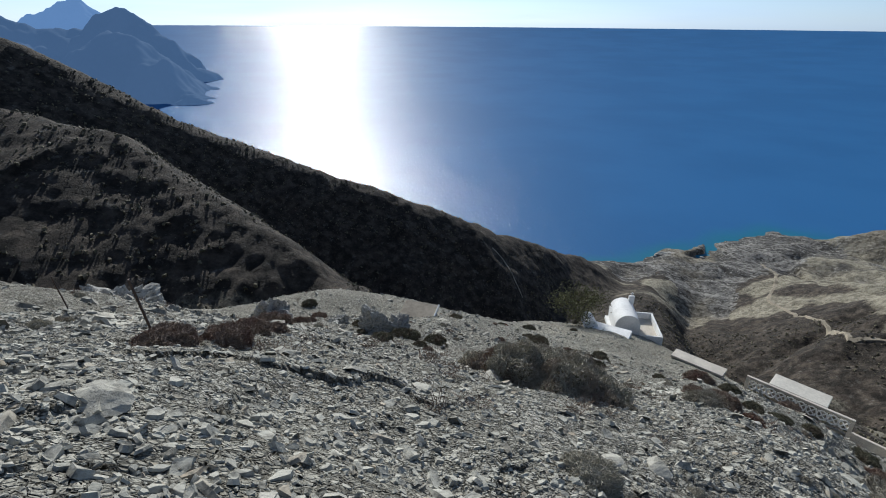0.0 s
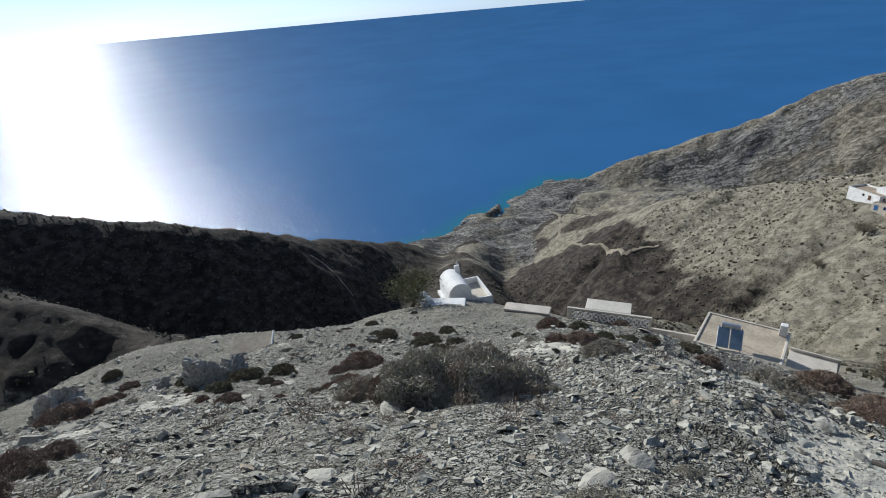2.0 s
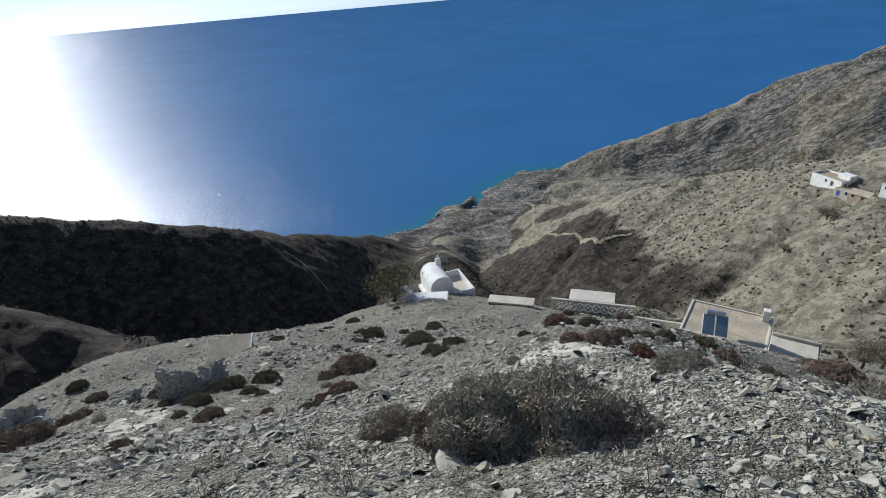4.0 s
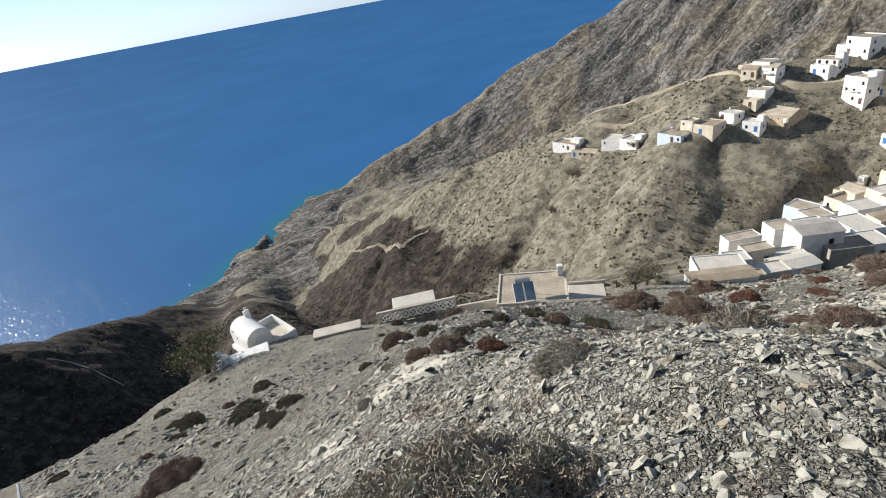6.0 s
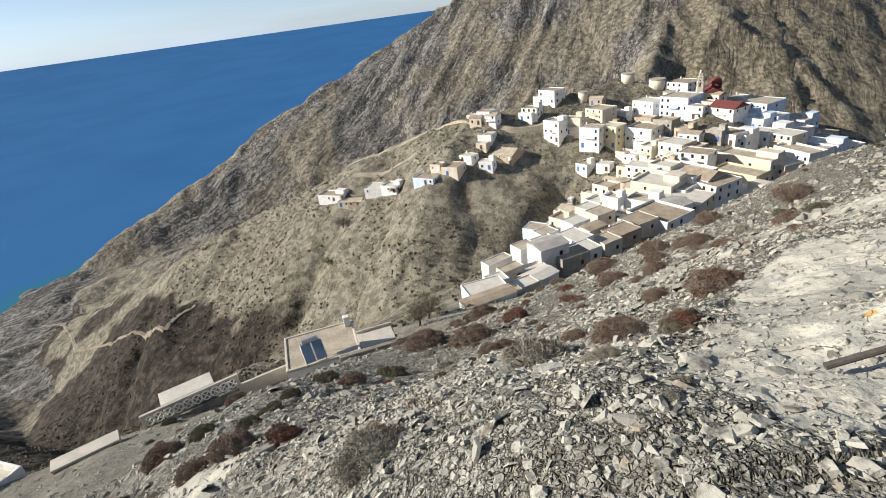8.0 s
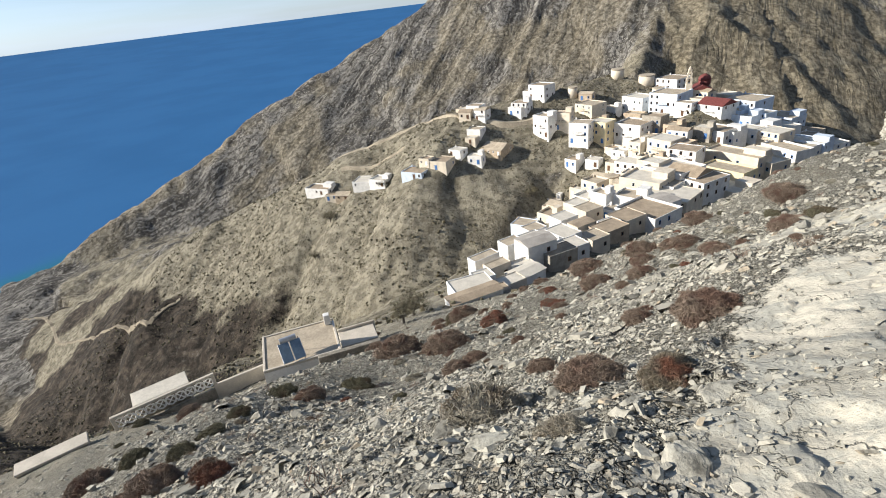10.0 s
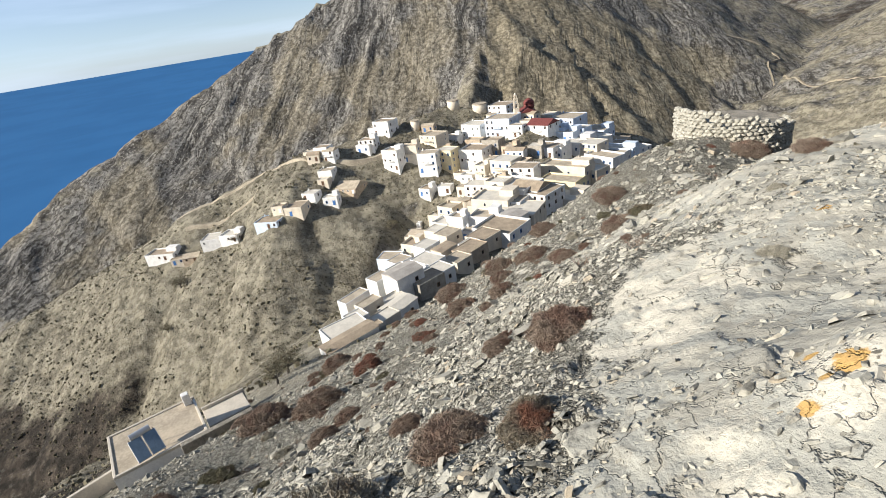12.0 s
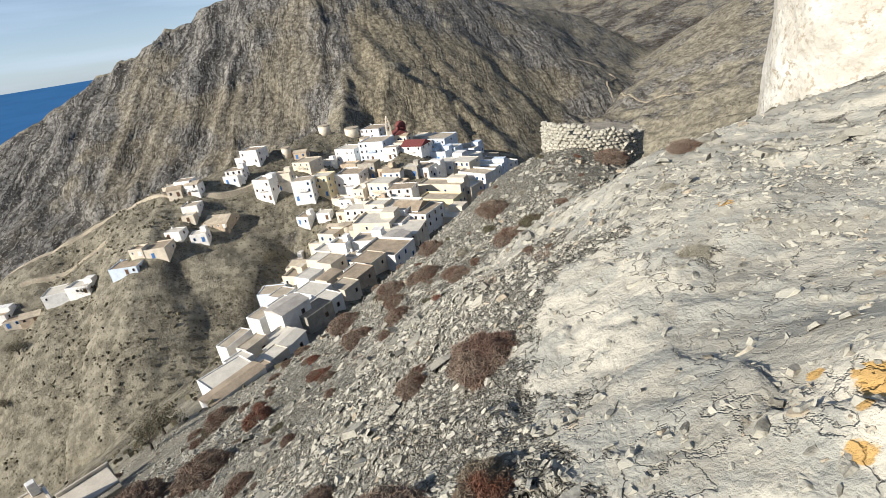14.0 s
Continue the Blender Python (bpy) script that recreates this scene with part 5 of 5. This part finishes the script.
road("footpath", [(29.0, 273.2), (33.9, 274.1), (39.1, 265.0), (41.5, 257.8), (45.4, 251.9)], 0.7, "thin pale footpath down the dark western hill", TRACK)

# ---- far capes ----


def far_cape(name, lines, a0, a1, r0, r1, label, haze_glow):
    m = Mat(name + "_haze", 1.0, 0, 0)
    # aerial haze is painted in: bluish base colour plus a blue emission
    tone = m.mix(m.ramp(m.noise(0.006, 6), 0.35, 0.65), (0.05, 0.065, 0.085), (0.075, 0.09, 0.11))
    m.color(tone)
    m.put(haze_glow, m.b.inputs["Emission Color"])
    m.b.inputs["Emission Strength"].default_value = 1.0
    rings, bear = np.exp(np.linspace(math.log(r0), math.log(r1), 150)), np.radians(np.linspace(a0, a1, 260))
    R, B = np.meshgrid(rings, bear, indexing="ij")
    x, y = R * np.sin(B), R * np.cos(B)
    z = np.maximum.reduce([ridge(x, y, line, s, s, 20) for line, s in lines])
    z = z + 80 * fbm(x / 330, y / 330, 5, 91) + 26 * fbm(x / 60, y / 60, 3, 95)
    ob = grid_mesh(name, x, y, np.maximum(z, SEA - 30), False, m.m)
    return tagged(ob, label, "mountains", kind="structure")


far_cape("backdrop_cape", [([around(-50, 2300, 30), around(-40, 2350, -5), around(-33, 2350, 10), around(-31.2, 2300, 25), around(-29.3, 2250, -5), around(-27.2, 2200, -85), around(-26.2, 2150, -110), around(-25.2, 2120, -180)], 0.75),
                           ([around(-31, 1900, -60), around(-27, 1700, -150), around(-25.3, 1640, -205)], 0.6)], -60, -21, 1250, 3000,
         "mountain cape beyond the bay, tinted and glowing blue for haze", (0.045, 0.082, 0.15))
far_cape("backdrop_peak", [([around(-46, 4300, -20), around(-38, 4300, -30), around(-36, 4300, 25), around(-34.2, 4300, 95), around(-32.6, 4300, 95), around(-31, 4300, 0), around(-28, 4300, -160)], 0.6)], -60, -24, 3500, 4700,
         "pale distant peak, blue haze put into its colour and glow", (0.1, 0.18, 0.33))

# ---- rocks ----


def rock_mesh(name, seed, flat, material, cuts=3, rough=0.35):
    bm = bmesh.new()
    bmesh.ops.create_icosphere(bm, subdivisions=cuts, radius=1.0)
    off = Vector((seed * 7.3, seed * 3.1, seed * 1.7))
    for v in bm.verts:
        d = v.co.normalized()
        k = 1 + rough * noise.noise(d * 1.3 + off) + rough * 0.5 * noise.noise(d * 3.1 + off) + rough * 0.22 * noise.noise(d * 8 + off)
        # split faces as broken rock has them
        for n in range(11):
            ax = Vector((noise.noise(off + Vector((n, 0, 0))), noise.noise(off + Vector((0, n, 5))), noise.noise(off + Vector((3, 0, n))))).normalized()
            lim = 0.56 + 0.25 * noise.noise(off + Vector((n, n, n)))
            t = d.dot(ax) * k
            if t > lim:
                k *= lim / t
        if cuts > 4:
            k *= 1 + 0.2 * noise.noise(d * 5 + off) + 0.13 * noise.noise(d * 11 + off) + 0.07 * noise.noise(d * 23 + off)
        v.co = Vector((d.x * k, d.y * k, d.z * k * flat))
    return mesh_of(name, bm, material)


def rock(name, x, y, size, flat, seed, label, material=DARK_STONE, sink=0.35, turn=0.0, tilt=0.0, group=""):
    ob = new(name, rock_mesh(name, seed, flat, material, 5 if size > 0.5 else 3, 0.6 if size > 0.5 else 0.35))
    z = ground_at(x, y)
    ob.matrix_basis = pose(x, y, z + size * flat * (0.5 - sink), tilt, tilt * 0.4, turn) @ Matrix.Diagonal((size, size * 0.75, size, 1))
    return tagged(ob, label, "rock", group)


rock("boulder", -4.1, 16.9, 1.15, 1.0, 2, "pale jagged boulder standing at the edge of the slope", DARK_STONE, 0.2)
rock("boulder", -3.1, 17.0, 0.7, 0.9, 5, "grey jagged boulder beside a larger one", DARK_STONE, 0.2)
rock("boulder", -9.2, 16.9, 1.5, 0.7, 8, "dark shaded rock outcrop at the edge of the drop", DARK_STONE, 0.3)
rock("boulder", -6.2, 18.3, 0.8, 0.6, 12, "low weathered rock at the edge of the drop", DARK_STONE)
for k, (px, py, s, t, tl) in enumerate(((-13.6, 13.0, 1.5, 20, 30), (-12.3, 12.6, 1.2, 35, 34), (-14.8, 13.8, 1.0, 10, 22))):
    rock("leaning_slab", px, py, s, 0.62, 20 + k, "tilted grey rock slab leaning out of the slope", DARK_STONE, 0.1, t, tl, "leaning slabs")
for k, (px, py, s) in enumerate(((3.5, -1.0, 0.3), (3.25, -1.45, 0.22), (4.1, 0.1, 0.34), (4.6, 0.5, 0.38), (5.2, -0.4, 0.3), (3.3, 1.1, 0.3), (3.9, 1.7, 0.28), (5.8, 0.8, 0.33), (6.4, 1.9, 0.4), (2.6, -0.4, 0.26), (4.4, -1.5, 0.3))):
    rock("fallen_slab", px, py, s * 0.55, 0.18, 40 + k, "angular grey slate block lying in the scree", STONE, 0.25, k * 47, (k % 3) * 9 - 6, "blocks in the scree")
for k, (px, py, s) in enumerate(((-2.73, -2.32, 0.24), (-0.2, 1.1, 0.24), (-1.1, -0.4, 0.2), (0.5, -1.2, 0.22), (1.1, -1.0, 0.26), (-2.6, 0.2, 0.22))):
    rock("fallen_slab", px, py, s * 0.8, 0.2, 60 + k, "flat pale slab with rusty stains lying on the scree", PALE_STONE, 0.1, k * 71, 4, "slabs beside the path")
for k, (az, d, s) in enumerate(((26.0, 505, 9), (27.2, 520, 6), (24.8, 500, 5), (33.2, 566, 3.5), (33.9, 576, 5), (32.8, 560, 2.5), (29.4, 520, 3))):
    px, py, _ = around(az, d, 0)
    ob = new("sea_rock", rock_mesh("sea_rock", 80 + k, 0.7, DARK_STONE, 4, 0.5))
    ob.matrix_basis = pose(px, py, SEA + 1, 0, 0, k * 50) @ Matrix.Diagonal((s, s * 0.7, s * 0.8, 1))
    tagged(ob, "dark jagged sea rock at the foot of the headland", "rock", "rocks off the shore")

# ---- shrubs ----


def blades(name, n, seed, material, squash=0.72, length=0.34, width=0.022, lobes=((0, 0, 1.0),), spread=0.45):
    """A cushion of many thin twigs round a rough core."""
    r = np.random.RandomState(seed)
    table = np.array(lobes, float)
    per = table[:, 2] ** 2
    lobe = table[r.choice(len(table), n, p=per / per.sum())]
    size = lobe[:, 2:3]
    d = r.normal(size=(n, 3))
    d[:, 2] = np.abs(d[:, 2]) * 0.9 + 0.02
    d /= np.linalg.norm(d, axis=1)[:, None]
    swell = np.sin(d @ np.array([4.0, 6.3, 3.2]) + seed + lobe[:, 0] * 3) * np.sin(d @ np.array([-5.3, 2.0, 4.4]) + seed * 2 + lobe[:, 1] * 3)
    grow = size * (0.84 + 0.12 * swell + 0.1 * r.rand(n))[:, None]
    tip = lobe * (1, 1, 0) + d * grow * (1, 1, squash)
    lean = d + r.normal(scale=spread, size=(n, 3)) + (0, 0, 0.35)
    lean /= np.linalg.norm(lean, axis=1)[:, None]
    root = tip - lean * length * size * r.uniform(0.5, 1.2, (n, 1))
    side = np.cross(lean, r.normal(size=(n, 3)))
    side *= width * r.uniform(0.6, 1.4, (n, 1)) / np.linalg.norm(side, axis=1)[:, None]
    verts = np.stack([root - side * 0.7, root + side * 0.7, tip + side, tip - side], 1).reshape(-1, 3)
    me = bpy.data.meshes.new(name)
    me.from_pydata(verts.tolist(), [], np.arange(len(verts)).reshape(-1, 4).tolist())
    me.materials.append(material)
    return me


def core_mesh(name, seed, material, squash, lobes):
    bm = bmesh.new()
    for lx, ly, lr in lobes:
        r = bmesh.ops.create_icosphere(bm, subdivisions=3, radius=1.0)
        for v in r["verts"]:
            d = v.co.normalized()
            k = 0.62 * lr * (1 + 0.3 * noise.noise(d * 2.4 + Vector((seed, lx * 3, ly * 3))) + 0.12 * noise.noise(d * 7))
            v.co = Vector((lx + d.x * k, ly + d.y * k, d.z * k * squash))
    return mesh_of(name, bm, material)


SHRUB_WORDS = ["grey-green spiny cushion shrub among the stones", "brown dry cushion shrub among the stones", "rust-red dry cushion shrub among the stones",
               "dark green low shrub on the slope", "silvery twiggy half-bare shrub among the stones", "half green and half rust-red shrub among slabs"]
SHRUB_LOBES = [((0, 0, 1.0), (0.5, 0.3, 0.6)), ((0, 0, 0.9), (-0.55, 0.2, 0.65)), ((0.1, 0, 0.9), (0.6, -0.2, 0.5), (-0.5, -0.3, 0.6)), ((0, 0, 1.0),), ((0, 0, 0.85), (0.45, 0.45, 0.6), (-0.4, 0.2, 0.6)), ((0.2, 0, 0.9), (-0.5, 0.1, 0.7))]


def shrub_kind(k, variant):
    lobes = SHRUB_LOBES[(k + variant * 2) % 6]
    ob = thing("shrub", pose(0, 0, 0), SHRUB_WORDS[k], "shrub", "cushion shrubs on the slope")
    f = new("foliage", blades("foliage", 8500 if k != 4 else 6000, 10 * k + variant, LEAVES[k], 0.66, 0.2, 0.0062, lobes, 0.8))
    f.parent = ob
    c = new("twig_core", core_mesh("twig_core", 10 * k + variant, LEAVES[k], 0.7 if k != 4 else 0.5, lobes))
    c.parent = ob
    bm = bmesh.new()
    for a in range(7):
        t = a * 0.9 + variant
        rod(bm, (0, 0, -0.15), (0.55 * math.cos(t), 0.55 * math.sin(t), 0.42), 0.03, 5, 0.012)
    part("stem", bm, WOOD, ob)
    return ob


rng = random.Random(5)
kinds = {(k, v): shrub_kind(k, v) for k in range(6) for v in range(2)}
used = set()
extra = []
for _ in range(620):
    a, d = radians(rng.uniform(-45, 128)), rng.uniform(7, 56)
    px, py = d * math.sin(a), d * math.cos(a)
    if noise.noise(Vector((px / 7, py / 7, 3))) > -0.02 and all(math.hypot(px - q[0], py - q[1]) > 0.9 for q in SHRUBS + extra):
        extra.append((px, py, rng.uniform(0.22, 0.6), rng.choice([0, 0, 1, 1, 1, 3, 2])))
extra = extra[:40]
for a0, a1, d0, d1, n in ((82, 126, 12, 33, 84), (32, 82, 9, 42, 84), (-35, 32, 9, 34, 78)):
    for _ in range(n):
        a, d = radians(rng.uniform(a0, a1)), rng.uniform(d0, d1)
        px, py = d * math.sin(a), d * math.cos(a)
        if all(math.hypot(px - q[0], py - q[1]) > 0.6 for q in SHRUBS + extra):
            extra.append((px, py, rng.uniform(0.18, 0.25 + 0.014 * d), rng.choice([0, 0, 1, 1, 1, 2, 3])))
for px, py, size, k in SHRUBS + extra:
    v = rng.randrange(2)
    k = 1 if k == 2 and rng.random() < 0.4 else k
    s = max(0.12, size) * rng.uniform(1.0, 1.2)
    m = pose(px, py, ground_at(px, py) - 0.06 * s, 0, 0, rng.uniform(0, 360)) @ Matrix.Diagonal((s, s, s * rng.uniform(0.85, 1.05), 1))
    if (k, v) in used:
        copy_thing(kinds[k, v], m)
    else:
        kinds[k, v].matrix_basis = m
        used.add((k, v))
for key, ob in kinds.items():
    if key not in used:
        for o in (*ob.children_recursive, ob):
            bpy.data.objects.remove(o)

BUSH_LOBES = ((0.1, 0, 0.84), (0.62, -0.05, 0.66), (-0.62, 0.08, 0.74), (-0.05, 0.3, 0.66), (0.35, 0.28, 0.6), (-0.95, 0.1, 0.42))
bush = thing("cushion_bush", pose(0.72, 1.08, ground_at(0.72, 1.08) - 0.12, -8, 6, -30) @ Matrix.Diagonal((0.84, 0.84, 1.0, 1)), "large grey-green spiny cushion bush spread over the scree", "bush")
f = new("foliage", blades("foliage", 80000, 77, LEAVES[0], 0.8, 0.085, 0.0045, BUSH_LOBES, 1.1))
f.parent = bush
c = new("twig_core", core_mesh("twig_core", 77, LEAVES[3], 0.9, BUSH_LOBES))
c.parent = bush
dry = new("dry_edge", blades("dry_edge", 4000, 78, LEAVES[1], 0.6, 0.3, 0.006, ((-1.05, 0.1, 0.45), (-0.8, -0.25, 0.4))))
dry.parent = bush
tagged(dry, "brown dried twigs at the edge")


def tree(x, y, size, seed, label, material=TREE_LEAF):
    ob = thing("olive_tree", pose(x, y, ground_at(x, y) - 0.1), label, "tree", "small trees")
    r = random.Random(seed)
    bm = bmesh.new()
    rod(bm, (0, 0, 0), (0.08 * size, 0, size * 0.3), 0.07 * size, 8, 0.05 * size)
    tips = []
    for k in range(9):
        t = k * 2.4
        tip = Vector((math.cos(t) * size * r.uniform(0.25, 0.6), math.sin(t) * size * r.uniform(0.25, 0.6), size * r.uniform(0.55, 0.9)))
        rod(bm, (0.08 * size, 0, size * 0.28), tip * 0.9, 0.035 * size, 6, 0.012 * size)
        tips.append(tip)
    part("trunk", bm, WOOD, ob)
    rs = np.random.RandomState(seed)
    verts, faces = [], []
    for k in range(2600):
        c0 = np.array(tips[rs.randint(len(tips))]) + rs.normal(scale=size * 0.14, size=3)
        a, b = rs.normal(size=3), rs.normal(size=3)
        a, b = a / np.linalg.norm(a) * size * 0.035, b / np.linalg.norm(b) * size * 0.014
        i = len(verts)
        verts += [c0 - a, c0 + b, c0 + a, c0 - b]
        faces.append((i, i + 1, i + 2, i + 3))
    me = bpy.data.meshes.new("crown")
    me.from_pydata([tuple(v) for v in verts], [], faces)
    me.materials.append(material)
    cr = new("crown", me)
    cr.parent = ob


tree(15.4, 49.0, 4.6, 1, "low wind-bent olive tree below the chapel")
for k, (px, py, s) in enumerate(((214.5, 98, 5), (196, 101, 3.5), (206, 3, 4), (152, -34, 4), (222, 72, 3.5), (60, 17.5, 3.2), (52, 16.5, 2.6))):
    tree(px, py, s, 20 + k, "small dark tree beside the village houses", LEAVES[3])

# ---- posts and timber ----
for px, py, h in ((-9.49, 5.78, 0.95), (-4.15, 0.47, 0.9)):
    z = ground_at(px, py)
    post = thing("fence_post", pose(px, py, z - 0.1, 4, -6, 0), "thin rusty iron fence post stuck in the scree", "post", "old fence posts")
    part("bar", box(box(bmesh.new(), -0.012, -0.012, 0, 0.012, 0.0, h), -0.012, 0.0, 0, 0.0, 0.02, h), STEEL, post)
    part("wire_tie", rod(bmesh.new(), (-0.03, 0, h * 0.8), (0.05, 0.02, h * 0.8), 0.006, 5), STEEL, post)
for ax, ay, bx, by in ((3.07, -1.6, 3.16, -2.5),):
    az_, bz_ = ground_at(ax, ay) + 0.1, ground_at(bx, by) + 0.12
    beam = new("timber_beam", mesh_of("timber_beam", rod(bmesh.new(), (ax, ay, az_), (bx, by, bz_), 0.024, 8, 0.018), WOOD))
    tagged(beam, "weathered round timber lying across the stones", "timber", "old timbers")

# ---- scree ----


def slopes(x, y):
    e = 0.15
    here = relief(x, y)
    gx, gy = (relief(x + e, y) - here) / e, (relief(x, y + e) - here) / e
    n = np.stack([-gx, -gy, np.ones_like(gx)], -1)
    return n / np.linalg.norm(n, axis=1)[:, None], here


def scree_mesh(name, x, y, size, rs, material, thick=(0.14, 0.42), tilt=0.34, sides=6):
    """Many angular stones, each a low uneven prism bedded in the slope."""
    n, k = len(x), sides
    nrm, here = slopes(x, y)
    nrm = nrm + rs.normal(scale=tilt, size=(n, 3))
    nrm /= np.linalg.norm(nrm, axis=1)[:, None]
    a = np.cross(nrm, rs.normal(size=(n, 3)))
    a /= np.linalg.norm(a, axis=1)[:, None]
    b = np.cross(nrm, a)
    ang = (np.arange(k) + rs.uniform(-0.35, 0.35, (n, k))) * math.tau / k
    rad = size[:, None] * rs.uniform(0.5, 1.2, (n, k))
    long = rs.uniform(0.4, 0.9, n)
    u, v = np.cos(ang) * rad, np.sin(ang) * rad * long[:, None]
    t = size * rs.uniform(*thick, n)
    base = np.stack([x, y, here], -1)
    low = base[:, None] + u[..., None] * a[:, None] * 1.08 + v[..., None] * b[:, None] * 1.08 - (nrm * (t * 0.5)[:, None])[:, None]
    up = base[:, None] + u[..., None] * a[:, None] * 0.86 + v[..., None] * b[:, None] * 0.86 + (nrm * (t * 0.75)[:, None])[:, None]
    up = up + nrm[:, None] * (t[:, None] * rs.uniform(-0.25, 0.25, (n, k)))[..., None]
    verts = np.concatenate([low, up], 1).reshape(-1, 3)
    j = np.arange(k)
    quad = np.stack([j, (j + 1) % k, (j + 1) % k + k, j + k], -1)
    off = (np.arange(n) * 2 * k)[:, None, None]
    quads = (quad[None] + off).reshape(-1)
    tops = (np.arange(k, 2 * k)[None] + off[:, 0]).reshape(-1)
    me = bpy.data.meshes.new(name)
    me.vertices.add(len(verts))
    me.vertices.foreach_set("co", verts.astype(np.float32).ravel())
    me.loops.add(len(quads) + len(tops))
    me.loops.foreach_set("vertex_index", np.concatenate([quads, tops]).astype(np.int32))
    starts = np.concatenate([np.arange(0, len(quads), 4), len(quads) + np.arange(0, len(tops), k)])
    me.polygons.add(len(starts))
    me.polygons.foreach_set("loop_start", starts.astype(np.int32))
    me.update()
    me.validate()
    me.polygons.foreach_set("use_smooth", np.zeros(len(me.polygons), bool))
    me.materials.append(material)
    return me


def strewn(rs, n, r0, r1, lo, hi, keep, az0=-62, az1=158):
    """Places over a sector of the slope, thinned out where bedrock is clean."""
    r = np.sqrt(rs.uniform(r0 * r0, r1 * r1, n))
    a = np.radians(rs.uniform(az0, az1, n))
    x, y = 0.8 + r * np.sin(a), -2.2 + r * np.cos(a)
    size = lo * (hi / lo) ** (rs.rand(n) ** 2.2)
    ok = rs.rand(n) < np.clip(1 - bare(x, y) * keep, 0, 1) * np.clip(0.75 + 1.3 * fbm(x / 3, y / 3, 2, 61), 0.15, 1)
    return x[ok], y[ok], size[ok]


rs = np.random.RandomState(9)
for name, n, r0, r1, lo, hi, keep, mat in (("scree", 62000, 0.4, 9, 0.014, 0.06, 0.4, STONE), ("scree", 30000, 0.6, 12, 0.03, 0.1, 0.8, STONE), ("scree", 3000, 0.6, 12, 0.025, 0.085, 0.5, PALE_STONE),
                                           ("scree", 42000, 7, 24, 0.03, 0.14, 0.6, STONE), ("scree", 9000, 7, 30, 0.05, 0.22, 0.4, PALE_STONE), ("scree", 9000, 8, 34, 0.1, 0.3, 0.4, STONE), ("scree", 32000, 20, 60, 0.06, 0.3, 0.6, STONE)):
    x, y, size = strewn(rs, n, r0, r1, lo, hi, keep, *((-130, 158) if r0 < 9 else (-62, 158)))
    tagged(new(name, scree_mesh(name, x, y, size, rs, mat)), "loose angular grey slate stones covering the slope", "scree", kind="stuff")

# low scrub dotted over the far slopes
n = 42000
r = np.sqrt(rs.uniform(62 ** 2, 330 ** 2, n))
a = np.radians(rs.uniform(-45, 125, n))
x, y = r * np.sin(a), r * np.cos(a)
ok = (fbm(x / 40, y / 40, 3, 131) + 0.25 * rs.rand(n) > -0.05)
x, y = x[ok], y[ok]
tagged(new("scrub", scree_mesh("scrub", x, y, 0.18 + 0.7 * rs.rand(len(x)) ** 2.5, rs, LEAVES[3], (0.7, 1.2), 0.15, 4)), "dark low scrub dotted over the slopes", "scrub", kind="stuff")

# dry tufts between the stones
n = 1500
r = np.sqrt(rs.uniform(2.5 ** 2, 45 ** 2, n)) * rs.rand(n) ** 0.5
a = np.radians(rs.uniform(-55, 150, n))
x, y = 0.8 + r * np.sin(a), -2.2 + r * np.cos(a)
ok = (fbm(x / 6, y / 6, 3, 141) + 0.3 * rs.rand(n) > 0.05) & (r > 2) & (bare(x, y) < 0.3)
x, y = x[ok], y[ok]
each = 60
base = np.repeat(np.stack([x, y, relief(x, y) - 0.01], -1), each, 0)
tall = np.repeat(0.05 + 0.13 * rs.rand(len(x)), each)[:, None]
lean = rs.normal(size=(len(base), 3)) * (0.8, 0.8, 0.4) + (0, 0, 0.9)
lean /= np.linalg.norm(lean, axis=1)[:, None]
base = base + rs.normal(size=base.shape) * (0.5, 0.5, 0) * tall
wide = np.cross(lean, rs.normal(size=lean.shape))
wide *= (0.022 * tall) / np.linalg.norm(wide, axis=1)[:, None]
tips = base + lean * tall * rs.uniform(0.5, 1.2, (len(base), 1))
me = bpy.data.meshes.new("dry_tufts")
quad = np.stack([base - wide, base + wide, tips + wide * 0.5, tips - wide * 0.5], 1).reshape(-1, 3)
me.from_pydata(quad.tolist(), [], np.arange(len(quad)).reshape(-1, 4).tolist())
me.materials.append(LEAVES[1])
tagged(new("dry_tufts", me), "small dry brown tufts between the stones", "tufts", kind="stuff")

# the larger stones by the path, one by one
shapes = [scree_mesh("stone", np.array([0.0]), np.array([0.0]), np.array([1.0]), rs, STONE if k % 3 else PALE_STONE, (0.16, 0.36), 0.05) for k in range(12)]
zero = ground_at(0, 0)
for me in shapes:
    co = np.empty(len(me.vertices) * 3, np.float32)
    me.vertices.foreach_get("co", co)
    co[2::3] -= zero
    me.vertices.foreach_set("co", co)
x, y, size = strewn(rs, 1000, 1.5, 9, 0.05, 0.13, 0.95, -120, 158)
nr, here = slopes(x, y)
for k in range(min(300, len(x))):
    st = new("stone", shapes[k % 12])
    st.parent = ground
    q = (Vector(nr[k]) + Vector(rs.normal(scale=0.22, size=3))).to_track_quat("Z", "Y")
    st.matrix_basis = Matrix.LocRotScale((x[k], y[k], here[k] + 0.02), q @ Euler((0, 0, rs.uniform(0, 6.28))).to_quaternion(), (size[k],) * 3)
